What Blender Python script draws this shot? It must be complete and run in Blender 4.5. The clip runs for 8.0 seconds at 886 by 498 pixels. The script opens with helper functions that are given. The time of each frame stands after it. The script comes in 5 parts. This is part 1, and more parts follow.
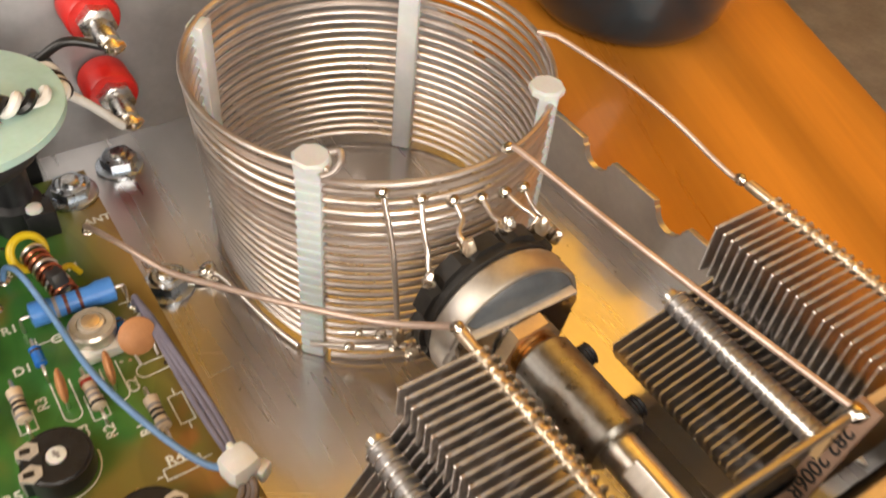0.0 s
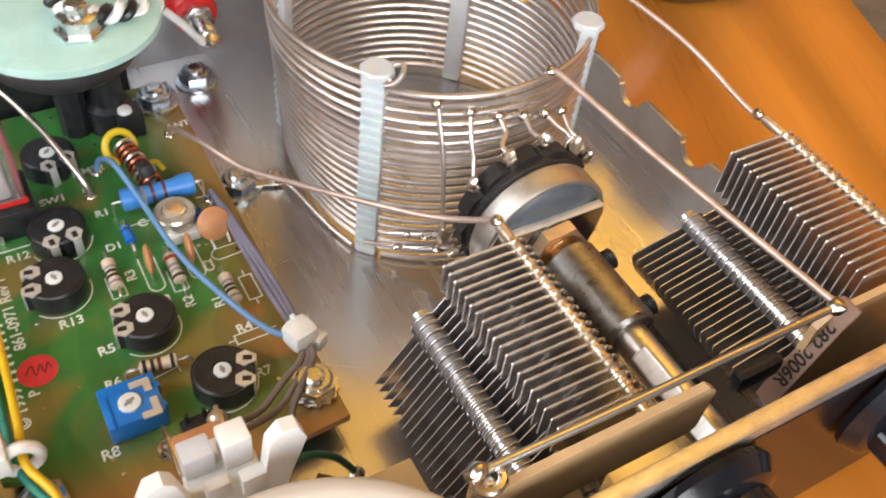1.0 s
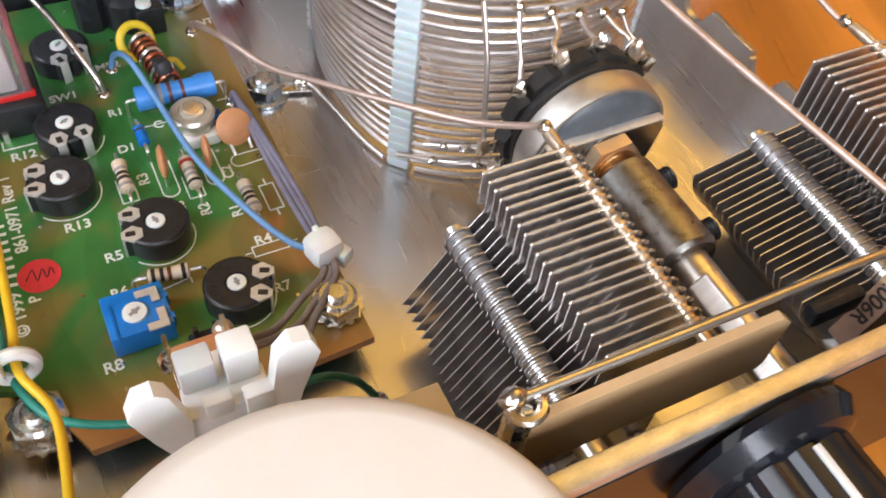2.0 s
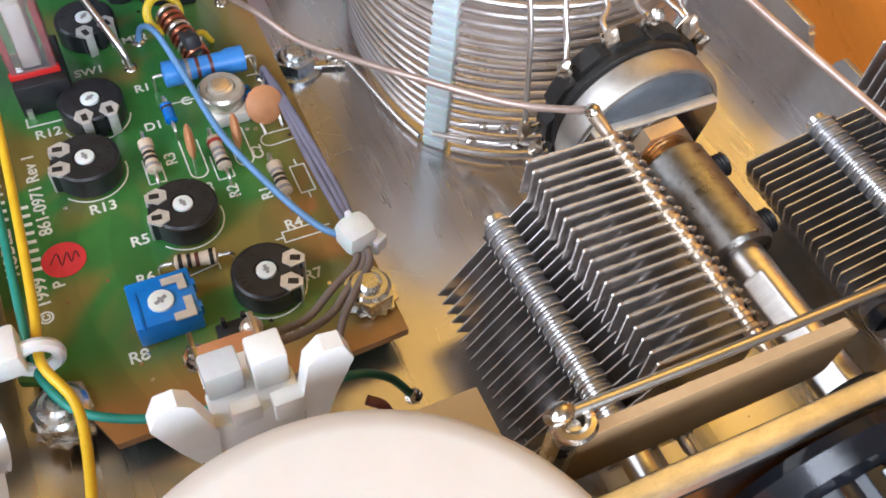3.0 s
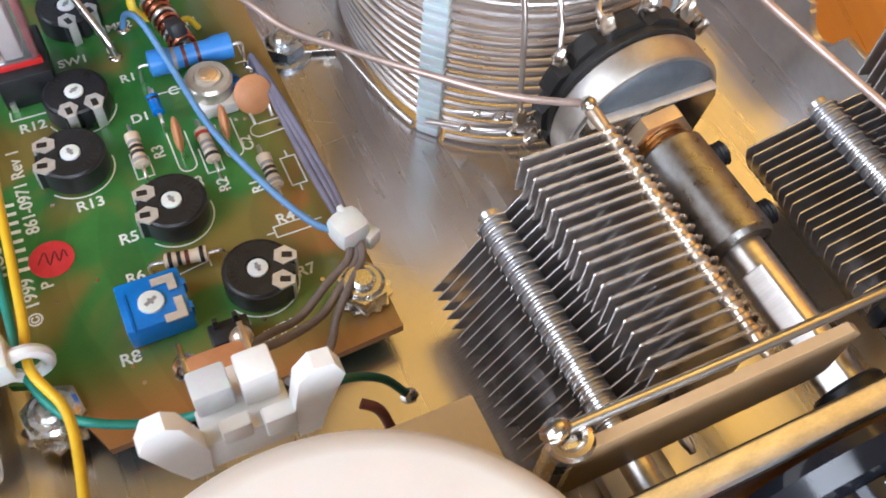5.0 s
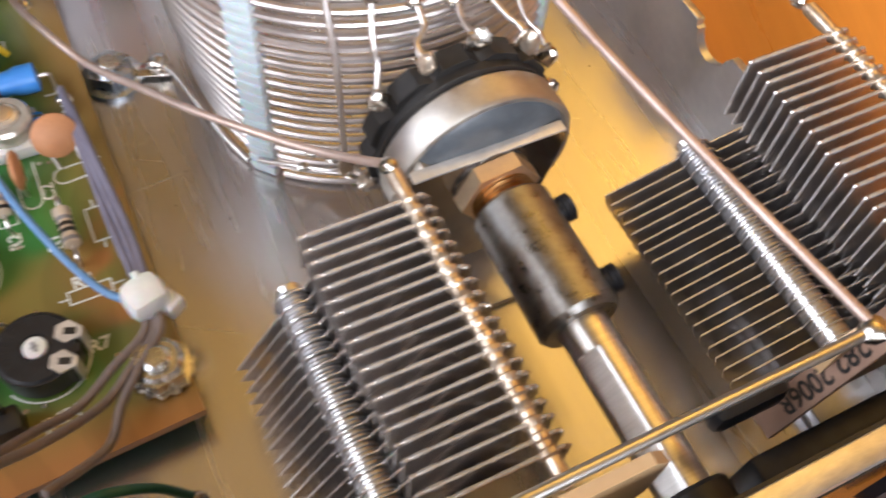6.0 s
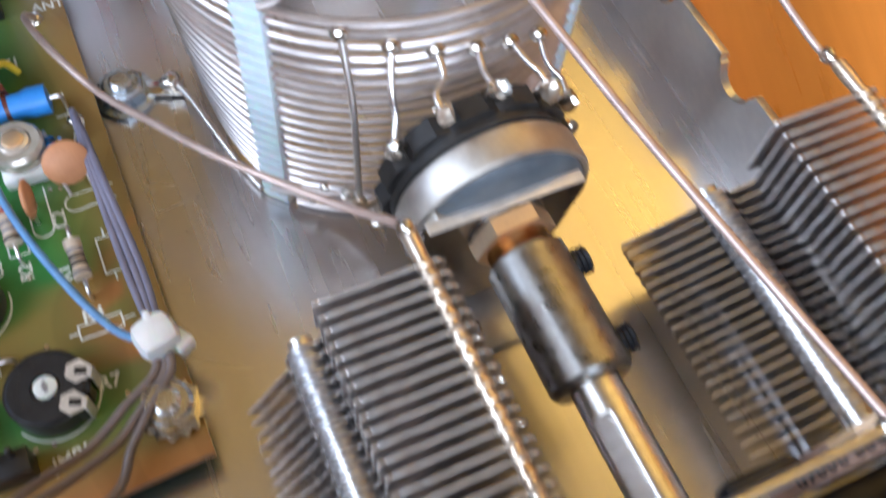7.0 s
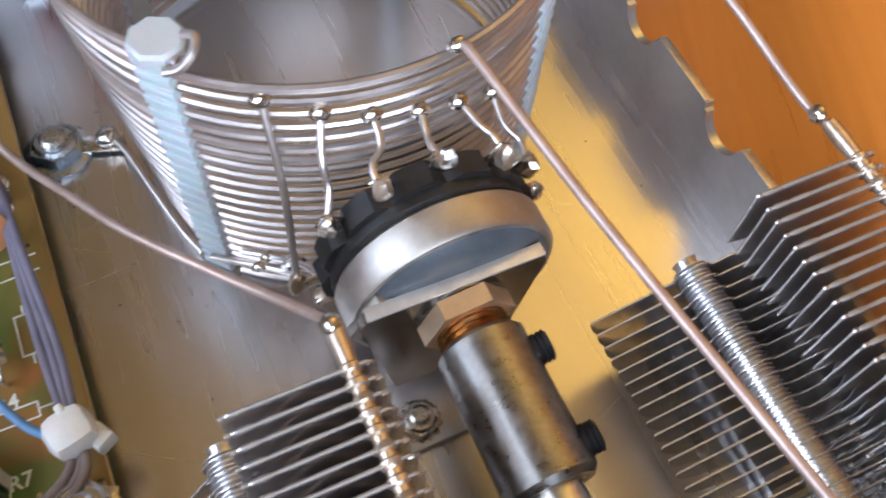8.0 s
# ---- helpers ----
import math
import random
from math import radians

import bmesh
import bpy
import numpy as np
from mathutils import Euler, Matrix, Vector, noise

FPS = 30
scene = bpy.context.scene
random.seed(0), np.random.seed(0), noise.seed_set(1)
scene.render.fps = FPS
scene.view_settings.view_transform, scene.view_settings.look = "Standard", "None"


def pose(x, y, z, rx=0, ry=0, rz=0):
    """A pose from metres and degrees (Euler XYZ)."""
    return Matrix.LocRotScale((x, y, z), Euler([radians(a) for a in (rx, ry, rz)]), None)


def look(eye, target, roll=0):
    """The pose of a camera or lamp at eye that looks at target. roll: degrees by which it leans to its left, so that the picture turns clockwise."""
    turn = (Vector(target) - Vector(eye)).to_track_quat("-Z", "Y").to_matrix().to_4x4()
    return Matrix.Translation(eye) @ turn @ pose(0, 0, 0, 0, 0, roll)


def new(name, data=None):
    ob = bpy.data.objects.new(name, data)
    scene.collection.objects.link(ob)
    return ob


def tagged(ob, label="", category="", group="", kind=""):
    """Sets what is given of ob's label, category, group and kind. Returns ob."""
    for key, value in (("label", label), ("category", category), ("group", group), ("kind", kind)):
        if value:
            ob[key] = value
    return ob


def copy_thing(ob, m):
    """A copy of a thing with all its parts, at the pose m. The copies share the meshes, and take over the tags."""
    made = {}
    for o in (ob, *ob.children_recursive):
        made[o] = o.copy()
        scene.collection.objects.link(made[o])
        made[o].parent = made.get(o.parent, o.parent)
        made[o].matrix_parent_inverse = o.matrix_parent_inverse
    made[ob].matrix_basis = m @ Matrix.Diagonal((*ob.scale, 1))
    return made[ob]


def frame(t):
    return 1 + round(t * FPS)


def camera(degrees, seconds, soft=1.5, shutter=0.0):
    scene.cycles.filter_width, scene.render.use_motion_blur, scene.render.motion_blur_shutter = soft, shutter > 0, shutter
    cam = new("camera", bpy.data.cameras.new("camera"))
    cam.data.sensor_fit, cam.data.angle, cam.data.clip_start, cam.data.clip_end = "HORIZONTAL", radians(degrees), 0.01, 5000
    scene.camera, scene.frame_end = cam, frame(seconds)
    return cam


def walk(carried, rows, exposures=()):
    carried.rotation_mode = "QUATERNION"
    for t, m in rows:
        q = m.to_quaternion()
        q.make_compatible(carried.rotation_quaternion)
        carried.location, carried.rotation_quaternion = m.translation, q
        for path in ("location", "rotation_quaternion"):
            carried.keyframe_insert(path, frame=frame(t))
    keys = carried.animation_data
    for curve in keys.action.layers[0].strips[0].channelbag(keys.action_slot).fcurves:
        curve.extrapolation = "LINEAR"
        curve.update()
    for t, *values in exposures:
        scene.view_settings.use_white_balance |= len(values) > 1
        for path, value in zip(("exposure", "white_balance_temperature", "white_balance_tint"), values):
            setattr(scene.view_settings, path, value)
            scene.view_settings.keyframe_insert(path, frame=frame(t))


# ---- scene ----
cam = camera(52.73, 8.0, 1.7, 0.5)
PATH = [
    (0, -0.07225, -0.04348, 0.12889, 44.690, -4.659, -33.247),
    (0.5, -0.07761, -0.05528, 0.13476, 42.854, -4.518, -32.307),
    (1, -0.08514, -0.05947, 0.13528, 42.112, -5.536, -29.398),
    (1.5, -0.08667, -0.05638, 0.13595, 39.898, -6.161, -28.163),
    (2, -0.08125, -0.05523, 0.12097, 38.330, -5.091, -26.241),
    (3.5, -0.07909, -0.04571, 0.11794, 34.883, -4.174, -24.417),
    (4, -0.07986, -0.04515, 0.11856, 34.281, -4.437, -24.893),
    (5.5, -0.06815, -0.04159, 0.11898, 32.578, -3.371, -25.480),
    (6, -0.04596, -0.03632, 0.11397, 31.281, -3.477, -25.992),
    (6.5, -0.03942, -0.03578, 0.11027, 30.414, -3.502, -25.064),
    (6.8, -0.04300, -0.03500, 0.11100, 30.117, -3.272, -24.964),
    (7, -0.04286, -0.02640, 0.11854, 28.593, -3.978, -24.444),
    (7.5, -0.04000, -0.01818, 0.11544, 29.388, -4.053, -24.259),
    (8, -0.02969, -0.01797, 0.11245, 29.244, -2.877, -24.418),
]
EXPOSURES = [(0.0, -0.2, 8200.0, 14.0), (0.8, -0.07, 6900.0, 12.0), (1.6, 0.0, 6350.0, 13.0), (3.5, -0.02, 5750.0, 11.0), (5.4, 0.0, 5850.0, 12.0), (6.0, 0.02, 6150.0, 14.0), (7.0, 0.0, 5300.0, 10.0), (8.0, -0.24, 5400.0, 12.0)]
walk(cam, [(t, pose(x, y, z, rx, ry, rz)) for t, x, y, z, rx, ry, rz in PATH], EXPOSURES)

# ==== light ====
world = bpy.data.worlds.new("world")
scene.world = world
world.use_nodes = True
_nt = world.node_tree
_sky = _nt.nodes.new("ShaderNodeTexSky")
_sky.sky_type, _sky.sun_disc = "NISHITA", False
_sky.sun_elevation, _sky.sun_rotation = radians(35), radians(240)
_nt.links.new(_sky.outputs[0], _nt.nodes["Background"].inputs[0])
_nt.nodes["Background"].inputs[1].default_value = 0.12


def area_lamp(name, eye, target, sx, sy, watts, colour):
    data = bpy.data.lights.new(name, "AREA")
    data.shape, data.size, data.size_y, data.energy, data.color = "RECTANGLE", sx, sy, watts, colour
    ob = new(name, data)
    ob.matrix_world = look(eye, target)
    return ob


area_lamp("window_light", (-0.34, -1.68, 0.80), (-0.1, 0.2, 0.1), 1.3, 1.2, 48, (0.94, 0.97, 1.0))
area_lamp("side_window_light", (-0.99, 0.0, 0.75), (0.1, 0.0, 0.0), 1.0, 0.8, 14, (0.94, 0.97, 1.0))
# the last, warm one is made up: it turns the mirrored ceiling gold
area_lamp("gold_uplight", (1.0, 0.64, 0.86), (0.96, 0.62, 2.0), 0.34, 0.34, 76, (1.0, 0.64, 0.13))

# ==== materials ====


def mat(name, c1, c2=None, rough=0.5, metal=0.0, scale=600, detail=4, bump=0.0, bscale=None, stretch=None,
        lo=0.35, hi=0.65, trans=0.0, ior=1.5, rvar=0.0, coat=0.0, sss=0.0, perob=0.0, alpha=1.0, fine=0.25, dist=0.00006):
    m = bpy.data.materials.new(name)
    m.use_nodes = True
    nt = m.node_tree
    b = nt.nodes["Principled BSDF"]
    L = nt.links.new
    b.inputs["Roughness"].default_value, b.inputs["Metallic"].default_value = rough, metal
    b.inputs["IOR"].default_value, b.inputs["Transmission Weight"].default_value = ior, trans
    b.inputs["Coat Weight"].default_value = coat
    b.inputs["Subsurface Weight"].default_value = sss
    b.inputs["Subsurface Scale"].default_value = 0.002
    b.inputs["Alpha"].default_value = alpha
    tc = nt.nodes.new("ShaderNodeTexCoord")
    mp = nt.nodes.new("ShaderNodeMapping")
    L(tc.outputs["Object"], mp.inputs[0])
    if stretch:
        mp.inputs["Scale"].default_value = stretch
    n = nt.nodes.new("ShaderNodeTexNoise")
    n.inputs["Scale"].default_value, n.inputs["Detail"].default_value = scale, detail
    n2 = nt.nodes.new("ShaderNodeTexNoise")
    n2.inputs["Scale"].default_value, n2.inputs["Detail"].default_value = scale * 7.3, 3
    L(mp.outputs[0], n.inputs["Vector"]), L(mp.outputs[0], n2.inputs["Vector"])
    mixv = nt.nodes.new("ShaderNodeMix")
    mixv.inputs[0].default_value = fine
    L(n.outputs[0], mixv.inputs[2]), L(n2.outputs[0], mixv.inputs[3])
    r = nt.nodes.new("ShaderNodeValToRGB")
    r.color_ramp.elements[0].position, r.color_ramp.elements[1].position = lo, hi
    c2 = c2 or tuple(0.75 * v for v in c1)
    r.color_ramp.elements[0].color, r.color_ramp.elements[1].color = (*c2, 1), (*c1, 1)
    L(mixv.outputs[0], r.inputs[0])
    col = r.outputs[0]
    if perob:
        oi = nt.nodes.new("ShaderNodeObjectInfo")
        mr = nt.nodes.new("ShaderNodeMapRange")
        mr.inputs["To Min"].default_value, mr.inputs["To Max"].default_value = 1 - perob, 1 + perob
        hsv = nt.nodes.new("ShaderNodeHueSaturation")
        L(oi.outputs["Random"], mr.inputs[0]), L(mr.outputs[0], hsv.inputs["Value"]), L(col, hsv.inputs["Color"])
        col = hsv.outputs[0]
    L(col, b.inputs["Base Color"])
    if rvar:
        mr = nt.nodes.new("ShaderNodeMapRange")
        mr.inputs["From Min"].default_value, mr.inputs["From Max"].default_value = 0.3, 0.7
        mr.inputs["To Min"].default_value, mr.inputs["To Max"].default_value = max(0.02, rough - rvar), min(1, rough + rvar)
        L(mixv.outputs[0], mr.inputs[0]), L(mr.outputs[0], b.inputs["Roughness"])
    if bump:
        n3 = nt.nodes.new("ShaderNodeTexNoise")
        n3.inputs["Scale"].default_value, n3.inputs["Detail"].default_value = bscale or scale * 3, 4
        L(mp.outputs[0], n3.inputs["Vector"])
        bp = nt.nodes.new("ShaderNodeBump")
        bp.inputs["Strength"].default_value, bp.inputs["Distance"].default_value = bump, dist
        L(n3.outputs[0], bp.inputs["Height"]), L(bp.outputs[0], b.inputs["Normal"])
    return m


ALU = mat("brushed_aluminium", (0.69, 0.665, 0.65), (0.58, 0.56, 0.55), 0.27, 0.97, 60, 5, 0.35, 900, (1, 0.05, 1), 0.3, 0.7, rvar=0.06)
ALU_WALL = mat("sheared_aluminium", (0.80, 0.79, 0.78), (0.66, 0.65, 0.66), 0.34, 0.9, 90, 5, 0.08, 900, rvar=0.06)
ALU_REAR = mat("dull_aluminium", (0.47, 0.48, 0.50), (0.38, 0.39, 0.41), 0.5, 0.85, 90, 5, 0.1, 900)
EDGE = mat("cut_aluminium_edge", (0.88, 0.86, 0.80), (0.62, 0.60, 0.54), 0.36, 0.92, 700, 5, 0.9, 1200, (0.4, 1, 1))
TINNED = mat("tinned_wire", (0.84, 0.80, 0.77), (0.72, 0.66, 0.62), 0.30, 1.0, 160, 4, 0.03, 1500, rvar=0.04)
COIL_WIRE = mat("dull_tinned_coil_wire", (0.68, 0.62, 0.59), (0.55, 0.49, 0.46), 0.37, 0.9, 200, 4, 0.06, 1500, rvar=0.06)
COPPER_TIN = mat("dull_tinned_copper_wire", (0.66, 0.52, 0.45), (0.50, 0.37, 0.31), 0.44, 0.7, 260, 4, 0.12, 1500)
SOLDER = mat("solder", (0.82, 0.79, 0.74), (0.58, 0.50, 0.40), 0.22, 1.0, 700, 4, 0.35, 900, rvar=0.1)
FLUX = mat("fluxed_solder", (0.80, 0.70, 0.58), (0.58, 0.44, 0.30), 0.33, 0.85, 600, 4, 0.3, 900)
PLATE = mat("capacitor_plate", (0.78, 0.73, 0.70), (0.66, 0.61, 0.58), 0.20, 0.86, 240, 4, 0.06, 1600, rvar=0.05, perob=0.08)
# highlight of the plate edges, put into a near white metal
PLATE_GLINT = mat("plate_edge_highlight", (0.96, 0.94, 0.92), (0.88, 0.85, 0.82), 0.25, 0.85, 300, 4, 0.05, 1500)
HUB = mat("dull_rotor_spacers", (0.84, 0.83, 0.84), (0.70, 0.69, 0.70), 0.40, 0.9, 500, 4, 0.2, 1500)
STEEL = mat("brownish_bracket_steel", (0.46, 0.42, 0.38), (0.36, 0.33, 0.31), 0.24, 1.0, 120, 5, 0.1, 900)
PAINT = mat("black_panel_paint", (0.012, 0.012, 0.014), (0.008, 0.008, 0.009), 0.2, 0.0, 300, 4, 0.1, 1800)
TAN = mat("tan_phenolic_sheet", (0.70, 0.47, 0.25), (0.60, 0.39, 0.20), 0.38, 0.0, 120, 4, 0.15, 900)
BLUE_ZINC = mat("bluish_zinc_plate", (0.62, 0.68, 0.74), (0.44, 0.49, 0.55), 0.3, 1.0, 420, 5, 0.2, 1500, rvar=0.1)
DUSK = mat("blue_grey_unseen_wall", (0.17, 0.19, 0.235), (0.14, 0.16, 0.20), 0.8, 0.0, 4, 5, 0.1, 60)
ZINC = mat("zinc_plated_steel", (0.74, 0.74, 0.72), (0.52, 0.52, 0.52), 0.27, 1.0, 420, 5, 0.2, 1500, rvar=0.1)
DULL_STEEL = mat("worn_steel_coupler", (0.40, 0.38, 0.35), (0.25, 0.235, 0.215), 0.34, 0.95, 700, 7, 0.4, 1500, rvar=0.12)
CAN = mat("cadmium_plated_can", (0.62, 0.58, 0.51), (0.47, 0.43, 0.40), 0.46, 0.95, 200, 5, 0.15, 1400, rvar=0.08)
BRASS = mat("brass_thread", (0.72, 0.44, 0.18), (0.36, 0.17, 0.06), 0.28, 1.0, 500, 4, 0.2, 1200)
GOLD_NUT = mat("nickel_nut", (0.90, 0.68, 0.42), (0.74, 0.54, 0.36), 0.36, 0.8, 300, 4, 0.1, 1200)
SHAFT = mat("turned_steel_shaft", (0.80, 0.77, 0.72), (0.66, 0.63, 0.58), 0.30, 1.0, 200, 4, 0.15, 900, (1, 12, 1))
TINPLATE = mat("matt_tin_plate", (0.78, 0.76, 0.73), (0.62, 0.60, 0.57), 0.38, 0.55, 500, 4, 0.2, 1500)
GREY_PLASTIC = mat("slate_grey_plastic", (0.12, 0.135, 0.15), (0.08, 0.09, 0.10), 0.35, 0.0, 240, 4, 0.1, 1500)
BLACK_PH = mat("black_phenolic", (0.025, 0.022, 0.020), (0.012, 0.011, 0.010), 0.45, 0.0, 700, 4, 0.3, 1500)
BLACK_PL = mat("black_plastic", (0.020, 0.021, 0.024), (0.010, 0.010, 0.012), 0.38, 0.0, 500, 4, 0.15, 2200)
KNOB = mat("black_knob_plastic", (0.012, 0.013, 0.018), (0.007, 0.008, 0.010), 0.14, 0.0, 300, 4, 0.1, 1200)
POLY = mat("frosted_polystyrene", (0.80, 0.82, 0.83), (0.70, 0.73, 0.75), 0.35, 0.0, 260, 4, 0.3, 700, trans=0.32, sss=0.3)
NYLON = mat("white_nylon", (0.82, 0.82, 0.80), (0.72, 0.72, 0.70), 0.4, 0.0, 300, 4, 0.15, 900, sss=0.25)
WHITE_PL = mat("white_plastic", (0.82, 0.81, 0.78), (0.74, 0.73, 0.70), 0.42, 0.0, 160, 4, 0.08, 900, sss=0.1)
CREAM = mat("cream_plastic", (0.80, 0.75, 0.70), (0.75, 0.70, 0.64), 0.45, 0.0, 70, 4, 0.06, 600, sss=0.1)
BUFF = mat("buff_card", (0.66, 0.52, 0.30), (0.58, 0.45, 0.26), 0.6, 0.0, 120, 5, 0.1, 1500)
BLUE_PL = mat("blue_plastic", (0.012, 0.20, 0.62), (0.008, 0.14, 0.48), 0.32, 0.0, 240, 4, 0.12, 1200)
BLUE_RES = mat("pale_blue_lacquer", (0.06, 0.26, 0.66), (0.04, 0.19, 0.54), 0.38, 0.0, 300, 4, 0.2, 900)
BLUE_BEAD = mat("blue_glass_bead", (0.01, 0.16, 0.55), (0.005, 0.10, 0.40), 0.2, 0.0, 300, 3)
BEIGE = mat("beige_lacquer", (0.66, 0.55, 0.42), (0.56, 0.45, 0.33), 0.38, 0.0, 500, 4, 0.15, 1500)
BAND_DARK = mat("band_black", (0.02, 0.018, 0.018), (0.012, 0.01, 0.01), 0.4)
BAND_BROWN = mat("band_brown", (0.12, 0.03, 0.02), (0.08, 0.02, 0.012), 0.4)
BAND_GREY = mat("band_grey", (0.30, 0.28, 0.29), (0.22, 0.20, 0.2), 0.4)
BAND_RED = mat("band_red", (0.42, 0.05, 0.03), (0.32, 0.03, 0.02), 0.4)
CERAMIC = mat("orange_ceramic", (0.58, 0.27, 0.12), (0.48, 0.21, 0.09), 0.5, 0.0, 400, 4, 0.2, 1200)
YELLOW = mat("yellow_core", (0.74, 0.55, 0.03), (0.6, 0.42, 0.02), 0.4, 0.0, 300, 4, 0.1)
ENAMEL = mat("enamelled_copper", (0.62, 0.22, 0.12), (0.42, 0.12, 0.07), 0.25, 0.9, 600, 4, 0.1)
CLEARCAP = mat("clear_trimmer_film", (0.72, 0.66, 0.58), (0.55, 0.48, 0.40), 0.22, 0.55, 500, 4, 0.2, 900)
RED_PL = mat("red_plastic", (0.62, 0.025, 0.02), (0.48, 0.015, 0.015), 0.3, 0.0, 200, 4, 0.05)
CLEAR = mat("clear_plastic", (0.95, 0.93, 0.92), (0.9, 0.88, 0.88), 0.08, 0.0, 100, 3, trans=0.9, ior=1.45)
RED_CLEAR = mat("clear_red_plastic", (0.85, 0.05, 0.08), (0.7, 0.03, 0.05), 0.12, 0.0, 200, 3, trans=0.6, ior=1.45)
RED_PAPER = mat("red_paper", (0.72, 0.045, 0.055), (0.62, 0.03, 0.04), 0.55, 0.0, 500, 4, 0.1)
INK = mat("pen_ink", (0.10, 0.02, 0.03), (0.06, 0.01, 0.02), 0.5)
SILK = mat("silkscreen_ink", (0.84, 0.85, 0.80), (0.66, 0.69, 0.62), 0.5, 0.0, 900, 4)
W_YELLOW = mat("yellow_insulation", (0.80, 0.52, 0.02), (0.68, 0.42, 0.015), 0.35, 0.0, 200, 3, 0.05)
W_TEAL = mat("green_insulation", (0.03, 0.30, 0.24), (0.02, 0.22, 0.17), 0.38, 0.0, 200, 3, 0.05)
W_DKGREEN = mat("dark_green_insulation", (0.012, 0.09, 0.05), (0.008, 0.06, 0.03), 0.4, 0.0, 200, 3, 0.05)
W_BLUE = mat("light_blue_insulation", (0.15, 0.31, 0.56), (0.11, 0.24, 0.46), 0.4, 0.0, 200, 3, 0.08)
W_VIOLET = mat("grey_violet_insulation", (0.20, 0.19, 0.25), (0.15, 0.14, 0.19), 0.4, 0.0, 200, 3, 0.08)
W_GREY = mat("grey_brown_insulation", (0.22, 0.175, 0.16), (0.15, 0.12, 0.11), 0.4, 0.0, 200, 3, 0.08)
W_BLACK = mat("black_insulation", (0.012, 0.012, 0.013), (0.007, 0.007, 0.008), 0.35)
W_WHITE = mat("white_insulation", (0.80, 0.80, 0.78), (0.7, 0.7, 0.68), 0.4)
FIBRE = mat("pale_green_fibreglass", (0.42, 0.62, 0.57), (0.34, 0.53, 0.48), 0.4, 0.0, 130, 4, 0.05, 2000, sss=0.15)
FERRITE = mat("dark_ferrite", (0.03, 0.03, 0.033), (0.015, 0.015, 0.017), 0.5, 0.0, 300, 4, 0.2)
TAPE = mat("reddish_phenolic", (0.38, 0.235, 0.165), (0.30, 0.18, 0.125), 0.6, 0.0, 200, 4, 0.1, 900)
JAR = mat("dark_teal_glaze", (0.004, 0.030, 0.045), (0.002, 0.013, 0.020), 0.12, 0.0, 30, 4, coat=0.6)
PLASTER = mat("painted_plaster", (0.36, 0.36, 0.36), (0.31, 0.31, 0.31), 0.8, 0.0, 4, 5, 0.1, 60)
CEILING = mat("ceiling_paint", (0.25, 0.215, 0.175), (0.22, 0.19, 0.155), 0.85, 0.0, 4, 5, 0.05, 60)
CARPET = mat("grey_beige_carpet", (0.36, 0.34, 0.31), (0.26, 0.24, 0.22), 0.9, 0.0, 14, 6, 0.5, 300)
LINEN = mat("lamp_shade_linen", (0.85, 0.72, 0.5), (0.75, 0.62, 0.42), 0.8, 0.0, 200, 4)


def wood_material(name, light, dark, rough, coat, squeeze=0.07, scale=55):
    m = mat(name, light, dark, rough, 0.0, scale, 7, 0.12, 320, (1, squeeze, 1), 0.28, 0.72, coat=coat, rvar=0.06, fine=0.35)
    nt = m.node_tree
    b = nt.nodes["Principled BSDF"]
    old = b.inputs["Base Color"].links[0].from_socket
    tc = nt.nodes.new("ShaderNodeTexCoord")
    mp = nt.nodes.new("ShaderNodeMapping")
    mp.inputs["Scale"].default_value = (1, 0.12, 1)
    w = nt.nodes.new("ShaderNodeTexWave")
    w.inputs["Scale"].default_value, w.inputs["Distortion"].default_value = 9, 7
    w.inputs["Detail"].default_value, w.inputs["Detail Scale"].default_value = 4, 1.4
    mx = nt.nodes.new("ShaderNodeMix")
    mx.data_type, mx.blend_type = "RGBA", "MULTIPLY"
    mx.inputs[0].default_value = 0.30
    nt.links.new(tc.outputs["Object"], mp.inputs[0])
    nt.links.new(mp.outputs[0], w.inputs["Vector"])
    nt.links.new(old, mx.inputs[6])
    nt.links.new(w.outputs[0], mx.inputs[7])
    vo = nt.nodes.new("ShaderNodeTexVoronoi")
    vo.inputs["Scale"].default_value = 24
    mk = nt.nodes.new("ShaderNodeMapping")
    mk.inputs["Scale"].default_value = (1, 0.55, 1)
    nt.links.new(tc.outputs["Object"], mk.inputs[0]), nt.links.new(mk.outputs[0], vo.inputs["Vector"])
    kr = nt.nodes.new("ShaderNodeMapRange")
    kr.inputs["From Min"].default_value, kr.inputs["From Max"].default_value = 0.05, 0.13
    nt.links.new(vo.outputs["Distance"], kr.inputs[0])
    km = nt.nodes.new("ShaderNodeMix")
    km.data_type = "RGBA"
    nt.links.new(kr.outputs[0], km.inputs[0])
    km.inputs[6].default_value = (*[0.35 * v for v in dark], 1)
    nt.links.new(mx.outputs[2], km.inputs[7])
    nt.links.new(km.outputs[2], b.inputs["Base Color"])
    return m


PINE = wood_material("varnished_pine", (0.74, 0.275, 0.040), (0.52, 0.165, 0.020), 0.30, 0.35)
CLAD = wood_material("pine_cladding", (0.66, 0.34, 0.08), (0.50, 0.22, 0.045), 0.5, 0.1, 0.07, 20)


